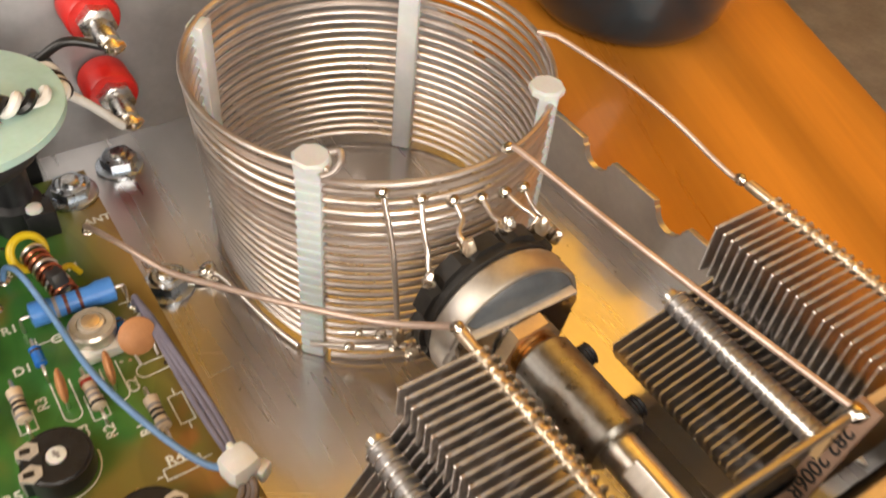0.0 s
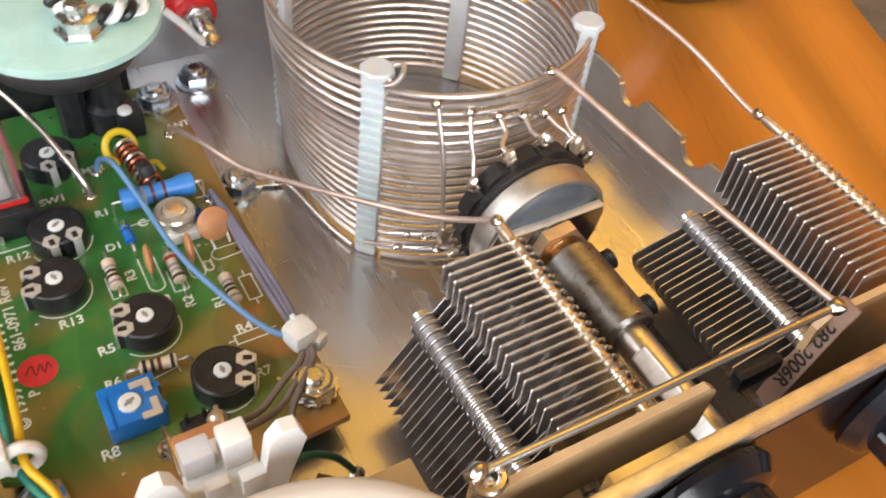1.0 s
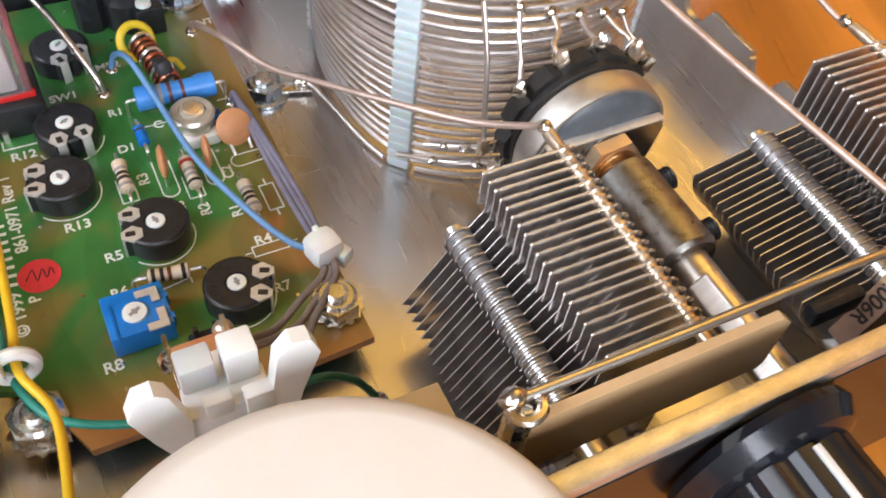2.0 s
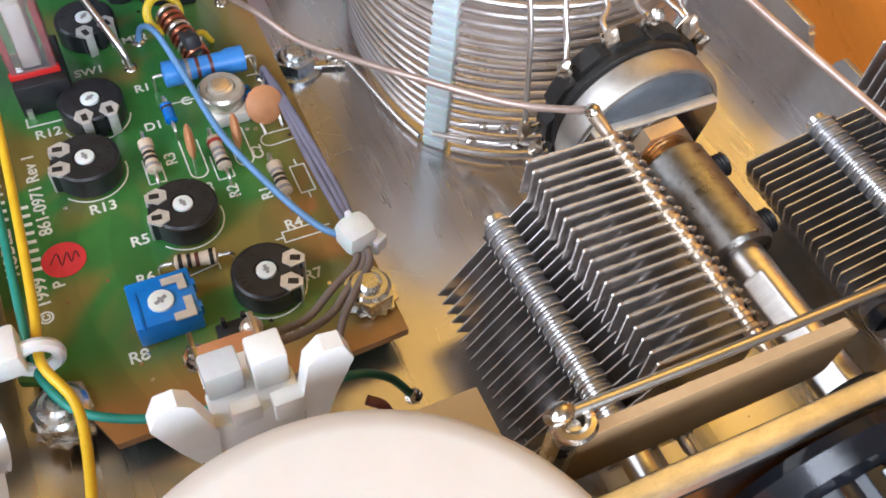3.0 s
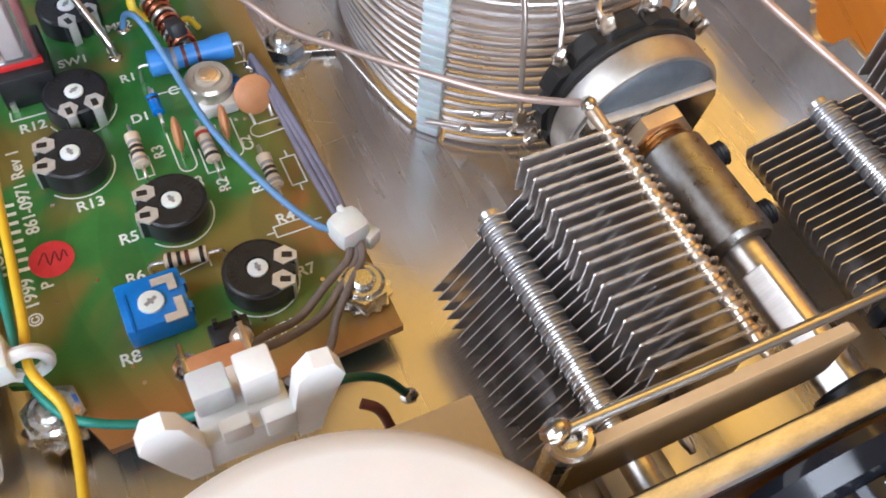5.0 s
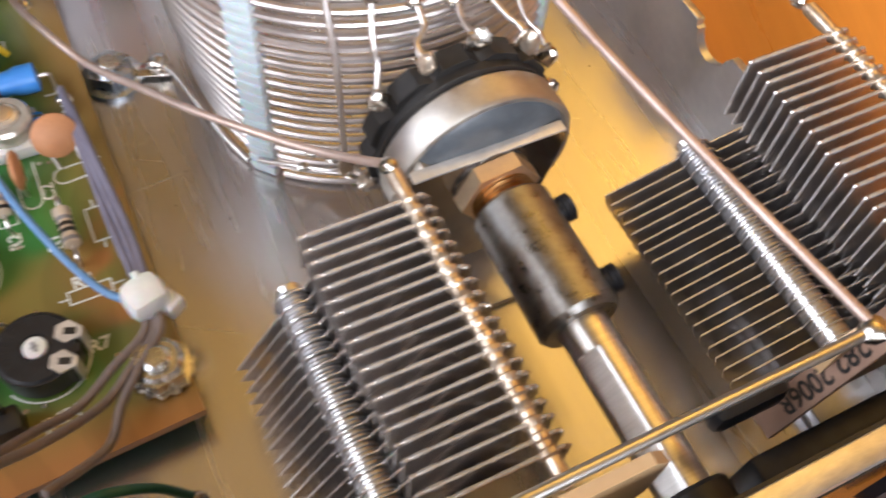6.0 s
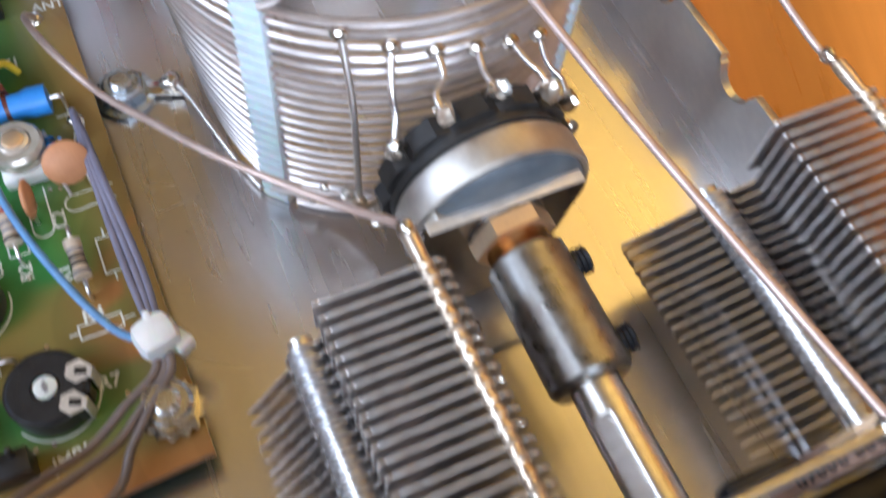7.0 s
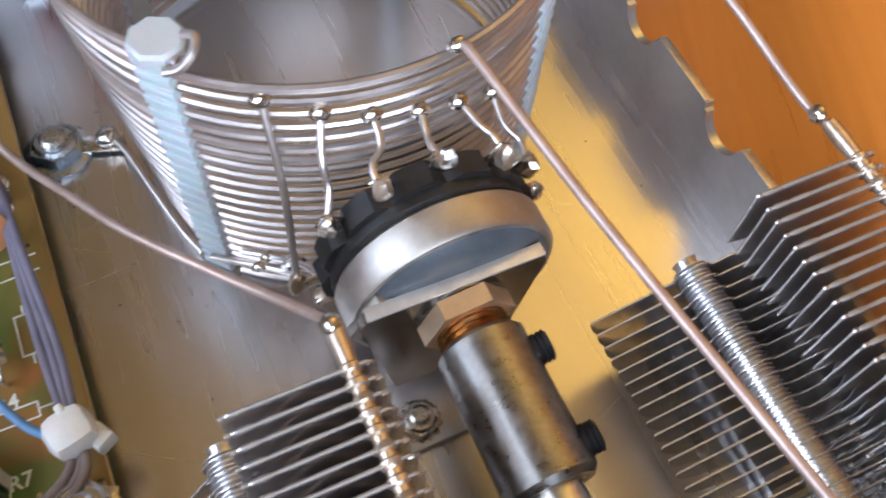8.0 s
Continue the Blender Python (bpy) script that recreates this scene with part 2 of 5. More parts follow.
def board_material():
    """Solder mask: green, with warm brown reflection painted along the rim and in blotches."""
    m = mat("green_solder_mask", (0.050, 0.215, 0.045), (0.034, 0.150, 0.036), 0.30, 0.0, 60, 4, 0.12, 500, coat=0.25)
    nt = m.node_tree
    b = nt.nodes["Principled BSDF"]
    L = nt.links.new
    green = b.inputs["Base Color"].links[0].from_socket
    tc = nt.nodes.new("ShaderNodeTexCoord")
    n = nt.nodes.new("ShaderNodeTexNoise")
    n.inputs["Scale"].default_value, n.inputs["Detail"].default_value, n.inputs["Distortion"].default_value = 34, 2, 1.1
    L(tc.outputs["Object"], n.inputs["Vector"])
    # rim of the board that gets the painted brown reflection
    sep = nt.nodes.new("ShaderNodeSeparateXYZ")
    L(tc.outputs["Object"], sep.inputs[0])

    def ramp(sock, a, c):
        mr = nt.nodes.new("ShaderNodeMapRange")
        mr.interpolation_type = "SMOOTHSTEP"
        mr.inputs["From Min"].default_value, mr.inputs["From Max"].default_value = a, c
        L(sock, mr.inputs[0])
        return mr.outputs[0]
    fx = ramp(sep.outputs[0], 0.012, 0.026)
    fy = ramp(sep.outputs[1], -0.034, -0.049)
    fn = ramp(n.outputs[0], 0.50, 0.62)
    a1 = nt.nodes.new("ShaderNodeMath")
    a1.operation = "MULTIPLY"
    L(fx, a1.inputs[0])
    a1.inputs[1].default_value = 0.75
    a2 = nt.nodes.new("ShaderNodeMath")
    a2.operation = "MAXIMUM"
    L(a1.outputs[0], a2.inputs[0]), L(fy, a2.inputs[1])
    a3 = nt.nodes.new("ShaderNodeMath")
    a3.operation = "MULTIPLY_ADD"
    a3.use_clamp = True
    L(fn, a3.inputs[0])
    a3.inputs[1].default_value = 0.55
    L(a2.outputs[0], a3.inputs[2])
    mx = nt.nodes.new("ShaderNodeMix")
    mx.data_type = "RGBA"
    L(a3.outputs[0], mx.inputs[0]), L(green, mx.inputs[6])
    mx.inputs[7].default_value = (0.34, 0.150, 0.045, 1)
    wv = nt.nodes.new("ShaderNodeTexWave")
    wv.inputs["Scale"].default_value, wv.inputs["Distortion"].default_value = 26, 16
    wv.inputs["Detail"].default_value, wv.inputs["Detail Scale"].default_value = 2, 0.5
    L(tc.outputs["Object"], wv.inputs["Vector"])
    tone = nt.nodes.new("ShaderNodeHueSaturation")
    mr = nt.nodes.new("ShaderNodeMapRange")
    mr.interpolation_type = "SMOOTHSTEP"
    mr.inputs["From Min"].default_value, mr.inputs["From Max"].default_value = 0.42, 0.58
    mr.inputs["To Min"].default_value, mr.inputs["To Max"].default_value = 0.93, 1.07
    L(wv.outputs[1], mr.inputs[0]), L(mr.outputs[0], tone.inputs["Value"]), L(mx.outputs[2], tone.inputs["Color"])
    L(tone.outputs[0], b.inputs["Base Color"])
    return m


BOARD = board_material()
BOARD_BACK = mat("dark_green_solder_side", (0.014, 0.085, 0.045), (0.008, 0.05, 0.028), 0.35, 0.0, 120, 4, 0.3, 400)

# ==== shape tools (millimetres in, metres out) ====
MM = 0.001


class Shape:
    """Vertices and faces in millimetres."""

    def __init__(self):
        self.v, self.f = [], []

    def add(self, vs, fs):
        k = len(self.v)
        self.v += [tuple(p) for p in vs]
        self.f += [tuple(i + k for i in q) for q in fs]
        return self

    def box(self, c, s, bevel=0.0, rot=None):
        bm = bmesh.new()
        bmesh.ops.create_cube(bm, size=1)
        bmesh.ops.scale(bm, vec=s, verts=bm.verts)
        if bevel:
            bmesh.ops.bevel(bm, geom=list(bm.edges), offset=bevel, segments=2, affect="EDGES", profile=0.5)
        m = Matrix.Translation(c) @ (rot or Matrix.Identity(4))
        bm.verts.index_update()
        self.add([m @ v.co for v in bm.verts], [[v.index for v in q.verts] for q in bm.faces])
        bm.free()
        return self

    def rings(self, rings, cap=True, closed=False):
        n = len(rings[0])
        vs = [p for r in rings for p in r]
        fs = []
        m = len(rings)
        for i in range(m if closed else m - 1):
            j = (i + 1) % m
            for k in range(n):
                l = (k + 1) % n
                fs.append((i * n + k, i * n + l, j * n + l, j * n + k))
        if cap and not closed:
            fs.append(tuple(range(n - 1, -1, -1)))
            fs.append(tuple((m - 1) * n + k for k in range(n)))
        return self.add(vs, fs)

    def lathe(self, base, axis, profile, seg=32, r0=0.0):
        """profile: (distance along axis, radius) pairs."""
        a = Vector(axis).normalized()
        u = a.orthogonal().normalized()
        w = a.cross(u)
        rings = [[Vector(base) + a * h + (u * math.cos(r0 + 2 * math.pi * k / seg) + w * math.sin(r0 + 2 * math.pi * k / seg)) * r for k in range(seg)] for h, r in profile]
        return self.rings(rings)

    def tube(self, pts, r, seg=10, smooth=8, closed=False):
        p = curve_points(pts, smooth, closed)
        n = len(p)
        rings = []
        u = None
        for i in range(n):
            a = p[(i + 1) % n] if (closed or i < n - 1) else p[i]
            b = p[i - 1] if (closed or i > 0) else p[i]
            t = (a - b).normalized()
            u = (t.orthogonal() if u is None else u - t * u.dot(t)).normalized()
            w = t.cross(u)
            rr = r[i * (len(r) - 1) // max(1, n - 1)] if isinstance(r, (list, tuple)) else r
            rings.append([p[i] + (u * math.cos(2 * math.pi * k / seg) + w * math.sin(2 * math.pi * k / seg)) * rr for k in range(seg)])
        return self.rings(rings, closed=closed)

    def blob(self, c, s, seed=0, sub=2, rough=0.18):
        bm = bmesh.new()
        bmesh.ops.create_icosphere(bm, subdivisions=sub, radius=1)
        s = Vector(s) if not isinstance(s, (int, float)) else Vector((s, s, s))
        for v in bm.verts:
            k = 1 + rough * noise.noise(v.co * 1.3 + Vector((seed * 3.1, seed * 1.7, seed)))
            v.co = Vector((v.co.x * s.x, v.co.y * s.y, v.co.z * s.z)) * k + Vector(c)
        bm.verts.index_update()
        self.add([v.co for v in bm.verts], [[v.index for v in q.verts] for q in bm.faces])
        bm.free()
        return self

    def slab(self, outline, axis, a, b):
        """A flat outline pushed from a to b along an axis: 0 x (outline in y, z), 1 y (x, z), 2 z (x, y)."""
        def put(q, h):
            return (h, q[0], q[1]) if axis == 0 else (q[0], h, q[1]) if axis == 1 else (q[0], q[1], h)
        return self.rings([[put(q, a) for q in outline], [put(q, b) for q in outline]])


def curve_points(pts, smooth, closed=False):
    p = [Vector(q) for q in pts]
    if smooth <= 1 or len(p) < 3:
        return p
    out = []
    n = len(p)
    for i in range(n if closed else n - 1):
        p0 = p[(i - 1) % n] if (closed or i > 0) else p[0] * 2 - p[1]
        p1, p2 = p[i], p[(i + 1) % n]
        p3 = p[(i + 2) % n] if (closed or i < n - 2) else p[-1] * 2 - p[-2]
        for k in range(smooth):
            t = k / smooth
            out.append(0.5 * (2 * p1 + (p2 - p0) * t + (2 * p0 - 5 * p1 + 4 * p2 - p3) * t * t + (3 * p1 - p0 - 3 * p2 + p3) * t ** 3))
    if not closed:
        out.append(p[-1])
    return out


def mesh_of(name, shape, material, base=(0, 0, 0), sharp=35):
    me = bpy.data.meshes.new(name)
    b = Vector(base)
    me.from_pydata([tuple((Vector(p) - b) * MM) for p in shape.v], [], shape.f)
    bm = bmesh.new()
    bm.from_mesh(me)
    bmesh.ops.recalc_face_normals(bm, faces=bm.faces)
    bm.to_mesh(me)
    bm.free()
    me.shade_smooth()
    me.set_sharp_from_angle(angle=radians(sharp))
    me.materials.append(material)
    return me


def thing(name, base, label, category, group="", kind=""):
    ob = new(name)
    ob.empty_display_size = 0.005
    ob.location = Vector(base) * MM
    tagged(ob, label, category, group, kind)
    return ob


def base_of(ob):
    p = Vector((0, 0, 0))
    while ob:
        p = p + ob.location / MM
        ob = ob.parent
    return p


def part(name, shape, material, parent, label=""):
    """One mesh under a thing; the shape is given in world millimetres."""
    ob = new(name, mesh_of(name, shape, material, base_of(parent)))
    ob.parent = parent
    return tagged(ob, label)


def single(name, shape, material, base, label, category, group="", kind=""):
    ob = new(name, mesh_of(name, shape, material, base))
    ob.location = Vector(base) * MM
    return tagged(ob, label, category, group, kind)


def settle(ob, x, y, z, turn=0.0):
    ob.matrix_basis = pose(x * MM, y * MM, z * MM, 0, 0, turn)


def at(x, y, z, turn=0.0, rx=0.0, ry=0.0):
    return pose(x * MM, y * MM, z * MM, rx, ry, turn)


def words(text, x, y, z, size, turn, parent, material, name="printed_mark", label="", bold=0.0):
    cu = bpy.data.curves.new(name, "FONT")
    cu.body, cu.size, cu.align_x, cu.align_y, cu.offset, cu.extrude = text, size * MM, "CENTER", "CENTER", bold * MM, 0.00003
    tmp = bpy.data.objects.new(name, cu)
    scene.collection.objects.link(tmp)
    me = bpy.data.meshes.new_from_object(tmp.evaluated_get(bpy.context.evaluated_depsgraph_get()))
    bpy.data.objects.remove(tmp)
    me.materials.clear()
    me.materials.append(material)
    ob = new(name, me)
    ob.parent = parent
    ob.matrix_basis = Matrix.Translation((Vector((x, y, z)) - base_of(parent)) * MM) @ pose(0, 0, 0, 0, 0, turn)
    return tagged(ob, label)


# ==== room ====
def room_box(name, c, s, material, label):
    return tagged(single(name, Shape().box(c, s), material, c, label, name.split("_")[0], kind="structure"), label)


room_box("floor", (480, 300, -765), (3100, 4100, 30), CARPET, "grey beige floor of the room below the table")
# ceiling and walls stay out of view; their tones steer the case's reflections
room_box("ceiling", (480, 300, 1665), (3100, 4100, 30), CEILING, "unseen ceiling added for the case floor to mirror")
room_box("wall_north", (480, 2310, 450), (3100, 20, 2400), DUSK, "unseen wall, dark blue grey to dim reflections in the case")
room_box("wall_east", (2010, 300, 450), (20, 4000, 2400), CLAD, "unseen pine clad wall added for warm reflections in the case")
for i, (y0, y1, z0, z1) in enumerate([(-1700, -520, -750, 1650), (520, 2300, -750, 1650), (-520, 520, -750, 320), (-520, 520, 1180, 1650)]):
    room_box("wall_west" if i == 0 else "wall_west_part", (-1030, (y0 + y1) / 2, (z0 + z1) / 2), (20, y1 - y0, z1 - z0), PLASTER, "unseen plaster wall around the window opening")
for i, (x0, x1, z0, z1) in enumerate([(340, 2000, -750, 1650), (-1020, -980, -750, 1650), (-980, 340, -750, 190), (-980, 340, 1410, 1650)]):
    room_box("wall_south" if i == 0 else "wall_south_part", ((x0 + x1) / 2, -1710, (z0 + z1) / 2), (x1 - x0, 20, z1 - z0), PLASTER, "unseen plaster wall around the window opening")

# table, its long edge turned from the case
TT = radians(-21)
ed = Vector((math.sin(-TT), math.cos(TT), 0))
nr = Vector((ed.y, -ed.x, 0))
p0 = Vector((153.5, 62, 0))
table = thing("table", (-100, 80, -8), "varnished orange pine table with fine straight grain", "table")
mid = p0 - nr * 420 + ed * 60
rotm = Matrix(((nr.x, ed.x, 0, 0), (nr.y, ed.y, 0, 0), (0, 0, 1, 0), (0, 0, 0, 1)))
table.matrix_basis = Matrix.Translation(mid * MM + Vector((0, 0, -0.008))) @ rotm


def table_part(name, c, s, bevel):
    ob = new(name, mesh_of(name, Shape().box(c, s, bevel), PINE))
    ob.parent = table
    return ob


table_part("tabletop", (0, 0, -14), (840, 1300, 28), 2.5)
for sx in (-1, 1):
    for sy in (-1, 1):
        table_part("leg", (sx * 370, sy * 600, -385), (60, 60, 714), 4)
for s in (-1, 1):
    table_part("apron", (s * 370, 0, -73), (22, 1130, 90), 2)

# dark jar on the table
jar = single("jar", Shape().lathe((118, 126.5, -8), (0, 0, 1), [(0, 14), (0.3, 24.5), (2, 27.6), (6, 30), (14, 31.6), (40, 33), (58, 30), (66, 24), (70, 20), (75, 20), (75, 18), (68, 18), (60, 26), (8, 25), (4, 5)], 48),
             JAR, (118, 126.5, -8), "glossy dark teal glazed jar standing on the pine table", "jar")

# made-up uplighter out of view, standing on the room's floor
lamp = thing("floor_lamp", (1000, 640, -750), "unseen uplighter with open bowl, added for golden reflections in the case", "lamp")
part("base", Shape().lathe((1000, 640, -750), (0, 0, 1), [(0, 140), (12, 140), (22, 60), (26, 14)], 40), ZINC, lamp)
part("pole", Shape().tube([(1000, 640, -726), (1000, 640, 790)], 11), ZINC, lamp)
part("bowl", Shape().lathe((1000, 640, 780), (0, 0, 1), [(0, 30), (20, 120), (70, 205), (110, 235), (108, 230), (68, 198), (24, 110), (8, 20)], 48), LINEN, lamp)

# ==== case ====
X0, X1, Y0, Y1 = -104.0, 42.5, -30.5, 122.0
case = thing("equipment_case", ((X0 + X1) / 2, 45, 0), "open bare aluminium equipment case with notched side wall", "case")
part("floor_plate", Shape().box(((X0 + X1) / 2, (Y0 + Y1) / 2, -0.75), (X1 - X0, Y1 - Y0, 1.5)), ALU, case)


def notched(y0, y1, z, notches, half=4.5, depth=3.8):
    """Outline of the wall's upper edge with round notches and square teeth."""
    o = [(y0, -1.5), (y1, -1.5), (y1, z)]
    for c in sorted(notches, reverse=True):
        o += [(c + half, z), (c + half - 0.2, z - 1.0)]
        for k in range(9):
            a = math.pi * k / 8
            o.append((c + (half - 0.8) * math.cos(a), z - 1.2 - (depth - 0.6) * math.sin(a)))
        o += [(c - half + 0.2, z - 1.0), (c - half, z)]
    o.append((y0, z))
    return o


NOTCH = [10.4, 32.3, 54.2, 76.1, 98.0]
rw = part("side_wall", Shape().slab(notched(Y0, Y1, 15.0, NOTCH), 0, X1 - 1.4, X1), ALU_WALL, case, "notched side wall with its edge highlight added as strips")
part("side_wall", Shape().slab(notched(Y0, Y1, 15.0, NOTCH), 0, X0, X0 + 1.4), ALU_WALL, case)
# tilted strips added on the teeth as the wall's edge highlight
tops = [Y0] + [v for c in NOTCH for v in (c - 4.5, c + 4.5)] + [Y1]
for a, b in zip(tops[::2], tops[1::2]):
    part("tooth_glint", Shape().box((X1 - 0.7, (a + b) / 2, 15.06), (1.7, b - a - 0.3, 0.3), 0.12, Matrix.Rotation(0.25, 4, "Y")), EDGE, rw)
part("rear_wall", Shape().box(((X0 + X1) / 2, Y1 + 0.7, 22), (X1 - X0, 1.4, 47), 0.2), ALU_REAR, case)
part("front_face", Shape().box(((X0 + X1) / 2, Y0 - 2.6, 18.6), (X1 - X0 + 3.6, 0.2, 42.5)), PAINT, case, "black painted outer face of the front panel")
fp = part("front_panel", Shape().box(((X0 + X1) / 2, Y0 - 1.25, 19.5), (X1 - X0 + 4, 2.5, 45), 0.25), EDGE, case, "front panel with rough sheared edge")
part("panel_back_sheet", Shape().box(((X0 + X1) / 2, Y0 + 0.35, 20.0), (X1 - X0 - 4, 0.5, 39), 0.0), BLACK_PL, case, "thin black sheet behind the front panel")
for x in (-92, 32):
    for y in (-18, 110):
        part("rubber_foot", Shape().lathe((x, y, -8), (0, 0, 1), [(0, 5), (0.6, 6), (6.5, 6.5)], 20), BLACK_PL, case)
part("cut_mark", Shape().slab([(-50.7, 50.75), (-40, 51.55), (-40, 51.7), (-50.7, 50.9)], 2, 0.02, 0.05), EDGE, case)
rs = random.Random(11)
sc = Shape()
for k in range(70):
    x, y, a, l = rs.uniform(-46, 38), rs.uniform(-20, 100), rs.choice((1.5, 1.6, 1.45, 0.3, 2.6)) + rs.uniform(-0.12, 0.12), rs.uniform(1.5, 9)
    dx, dy, w = math.cos(a) * l / 2, math.sin(a) * l / 2, rs.uniform(0.02, 0.05)
    sc.slab([(x - dx - w, y - dy), (x + dx - w, y + dy), (x + dx + w, y + dy), (x - dx + w, y - dy)], 2, 0.004, 0.012)
tagged(part("scratch", sc, EDGE, case, "fine scratches in the brushed floor"), kind="stuff")
sp = Shape()
for k in range(40):
    sp.blob((rs.uniform(-46, 38), rs.uniform(-20, 100), 0.05), (rs.uniform(0.08, 0.28), rs.uniform(0.08, 0.2), 0.06), k, 1)
tagged(part("speck", sp, BLACK_PH, case, "dark specks of dirt"), kind="stuff")

# ==== coil ====
CX, CY, CR = -5.0, 68.5, 31.6
TURNS, PITCH, ZB = 21, 2.05, 0.85
coil = thing("air_coil", (CX, CY, 0), "large air-wound tinned copper wire coil on clear plastic strips", "coil")
A0 = math.atan2(47 - CY, -24.0 - CX)


def coil_point(turn, r=CR):
    """Turn counted from the top, turning back and down."""
    a = A0 - 2 * math.pi * turn
    off = (a % (2 * math.pi)) - math.pi
    if abs(off) < 0.82:  # the lower turns sag inwards between the two side strips
        r -= 4.5 * (turn / TURNS) * math.cos(1.9 * off)
    return Vector((CX + r * math.cos(a), CY + r * math.sin(a), ZB + PITCH * TURNS - PITCH * turn))


wind = [coil_point(k / 72, CR + 0.10 * noise.noise((k * 0.05, 0, 0))) + Vector((0, 0, 0.16 * noise.noise((k * 0.021, 3, 0)))) for k in range(72 * TURNS + 1)]
part("winding", Shape().tube(wind, 0.56, 8, 1), COIL_WIRE, coil, "close spaced bare wire winding")
for sx, sy in ((-28.2, 46.9), (16.2, 45.2), (17.8, 91.6), (-27.5, 90.5)):
    d = Vector((sx - CX, sy - CY, 0)).normalized()
    c = Vector((CX, CY, 21.9)) + d * (CR - 0.75)
    rot = Matrix.Rotation(math.atan2(d.y, d.x), 4, "Z")
    s = Shape().box(c, (3.0, 4.2, 43.4), 0.5, rot)
    for k in range(TURNS):
        s.box(Vector((c.x, c.y, ZB + 1.0 + PITCH * k)) + d * 1.55, (0.34, 4.15, 1.3), 0.14, rot)
    st_ = part("strip", s, POLY, coil, "frosted clear plastic coil strip")
    if sy < 60:
        part("strip_head", Shape().lathe((c.x - d.x * 0.6, c.y - d.y * 0.6, 43.3), (0, 0, 1), [(0, 2.6), (0.3, 3.1), (1.2, 3.1), (1.6, 2.7)], 8), POLY, st_)
part("end_hook", Shape().tube([(-27.6, 44.2, 43.6), (-26.0, 43.6, 44.2), (-24.4, 44.0, 45.4), (-23.7, 45.4, 46.0), (-24.6, 46.6, 45.4)], 0.5), COIL_WIRE, coil)

# ==== variable capacitors ====
NPL = 20


def half_disc(cx, cz, r, lean, n=22):
    """Rotor plate outline: half disc with a small shoulder round the shaft; lean turns its flat edge."""
    o = []
    for k in range(n + 1):
        a = math.pi + math.pi * k / n
        rr = r * (1 - 0.05 * math.cos(a) ** 2)
        o.append((rr * math.cos(a), rr * math.sin(a)))
    o += [(2.6, 0.3), (2.1, 1.5), (0.9, 2.3), (-0.9, 2.3), (-2.1, 1.5), (-2.6, 0.3)]
    c, s = math.cos(lean), math.sin(lean)
    return [(cx + c * x - s * z, cz + s * x + c * z) for x, z in o]


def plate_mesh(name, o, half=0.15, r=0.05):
    """Thin plate across y; the highlight on its rounded cut edges is a brighter material."""
    n = len(o)
    turn = 1 if sum(o[i][0] * o[(i + 1) % n][1] - o[(i + 1) % n][0] * o[i][1] for i in range(n)) > 0 else -1
    inner = []
    for i in range(n):
        a = Vector((*o[i], 0)) - Vector((*o[i - 1], 0))
        b = Vector((*o[(i + 1) % n], 0)) - Vector((*o[i], 0))
        m = (a.normalized() + b.normalized()).normalized()
        inner.append((o[i][0] - turn * m.y * r, o[i][1] + turn * m.x * r))
    rings = [[Vector((x, y, z)) for x, z in ring] for y, ring in ((-half, inner), (-half * 0.4, o), (half * 0.4, o), (half, inner))]
    me = mesh_of(name, Shape().rings(rings), PLATE, (0, 0, 0), 45)
    me.materials.append(PLATE_GLINT)
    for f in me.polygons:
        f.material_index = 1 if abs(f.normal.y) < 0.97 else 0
    return me


def edge_glint(me, x0, x1, z, seed):
    """Highlight along a fixed plate's upper edge, modelled as a bead pinched near its free end."""
    rn = random.Random(seed)
    length = x1 - x0
    prof = [(-0.12, 0.10), (0.05, 0.27), (0.42, 0.27), (0.62, 0.15), (0.9, 0.29), (2.3, 0.31), (2.9, 0.19)]
    h = 3.3
    while h < length - 1.6:
        prof += [(h, 0.25 + rn.uniform(-0.03, 0.04)), (h + 1.2, 0.23 + rn.uniform(-0.03, 0.05))]
        h += 2.4
    prof.append((length, 0.2))
    bead = mesh_of("bead", Shape().lathe((x0, 0, z - 0.08), (1, 0, 0), prof, 8), PLATE_GLINT)
    bm = bmesh.new()
    bm.from_mesh(me)
    n = len(bm.faces)
    bm.from_mesh(bead)
    bm.faces.ensure_lookup_table()
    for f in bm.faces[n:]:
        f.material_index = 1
    bm.to_mesh(me)
    bm.free()
    bpy.data.meshes.remove(bead)


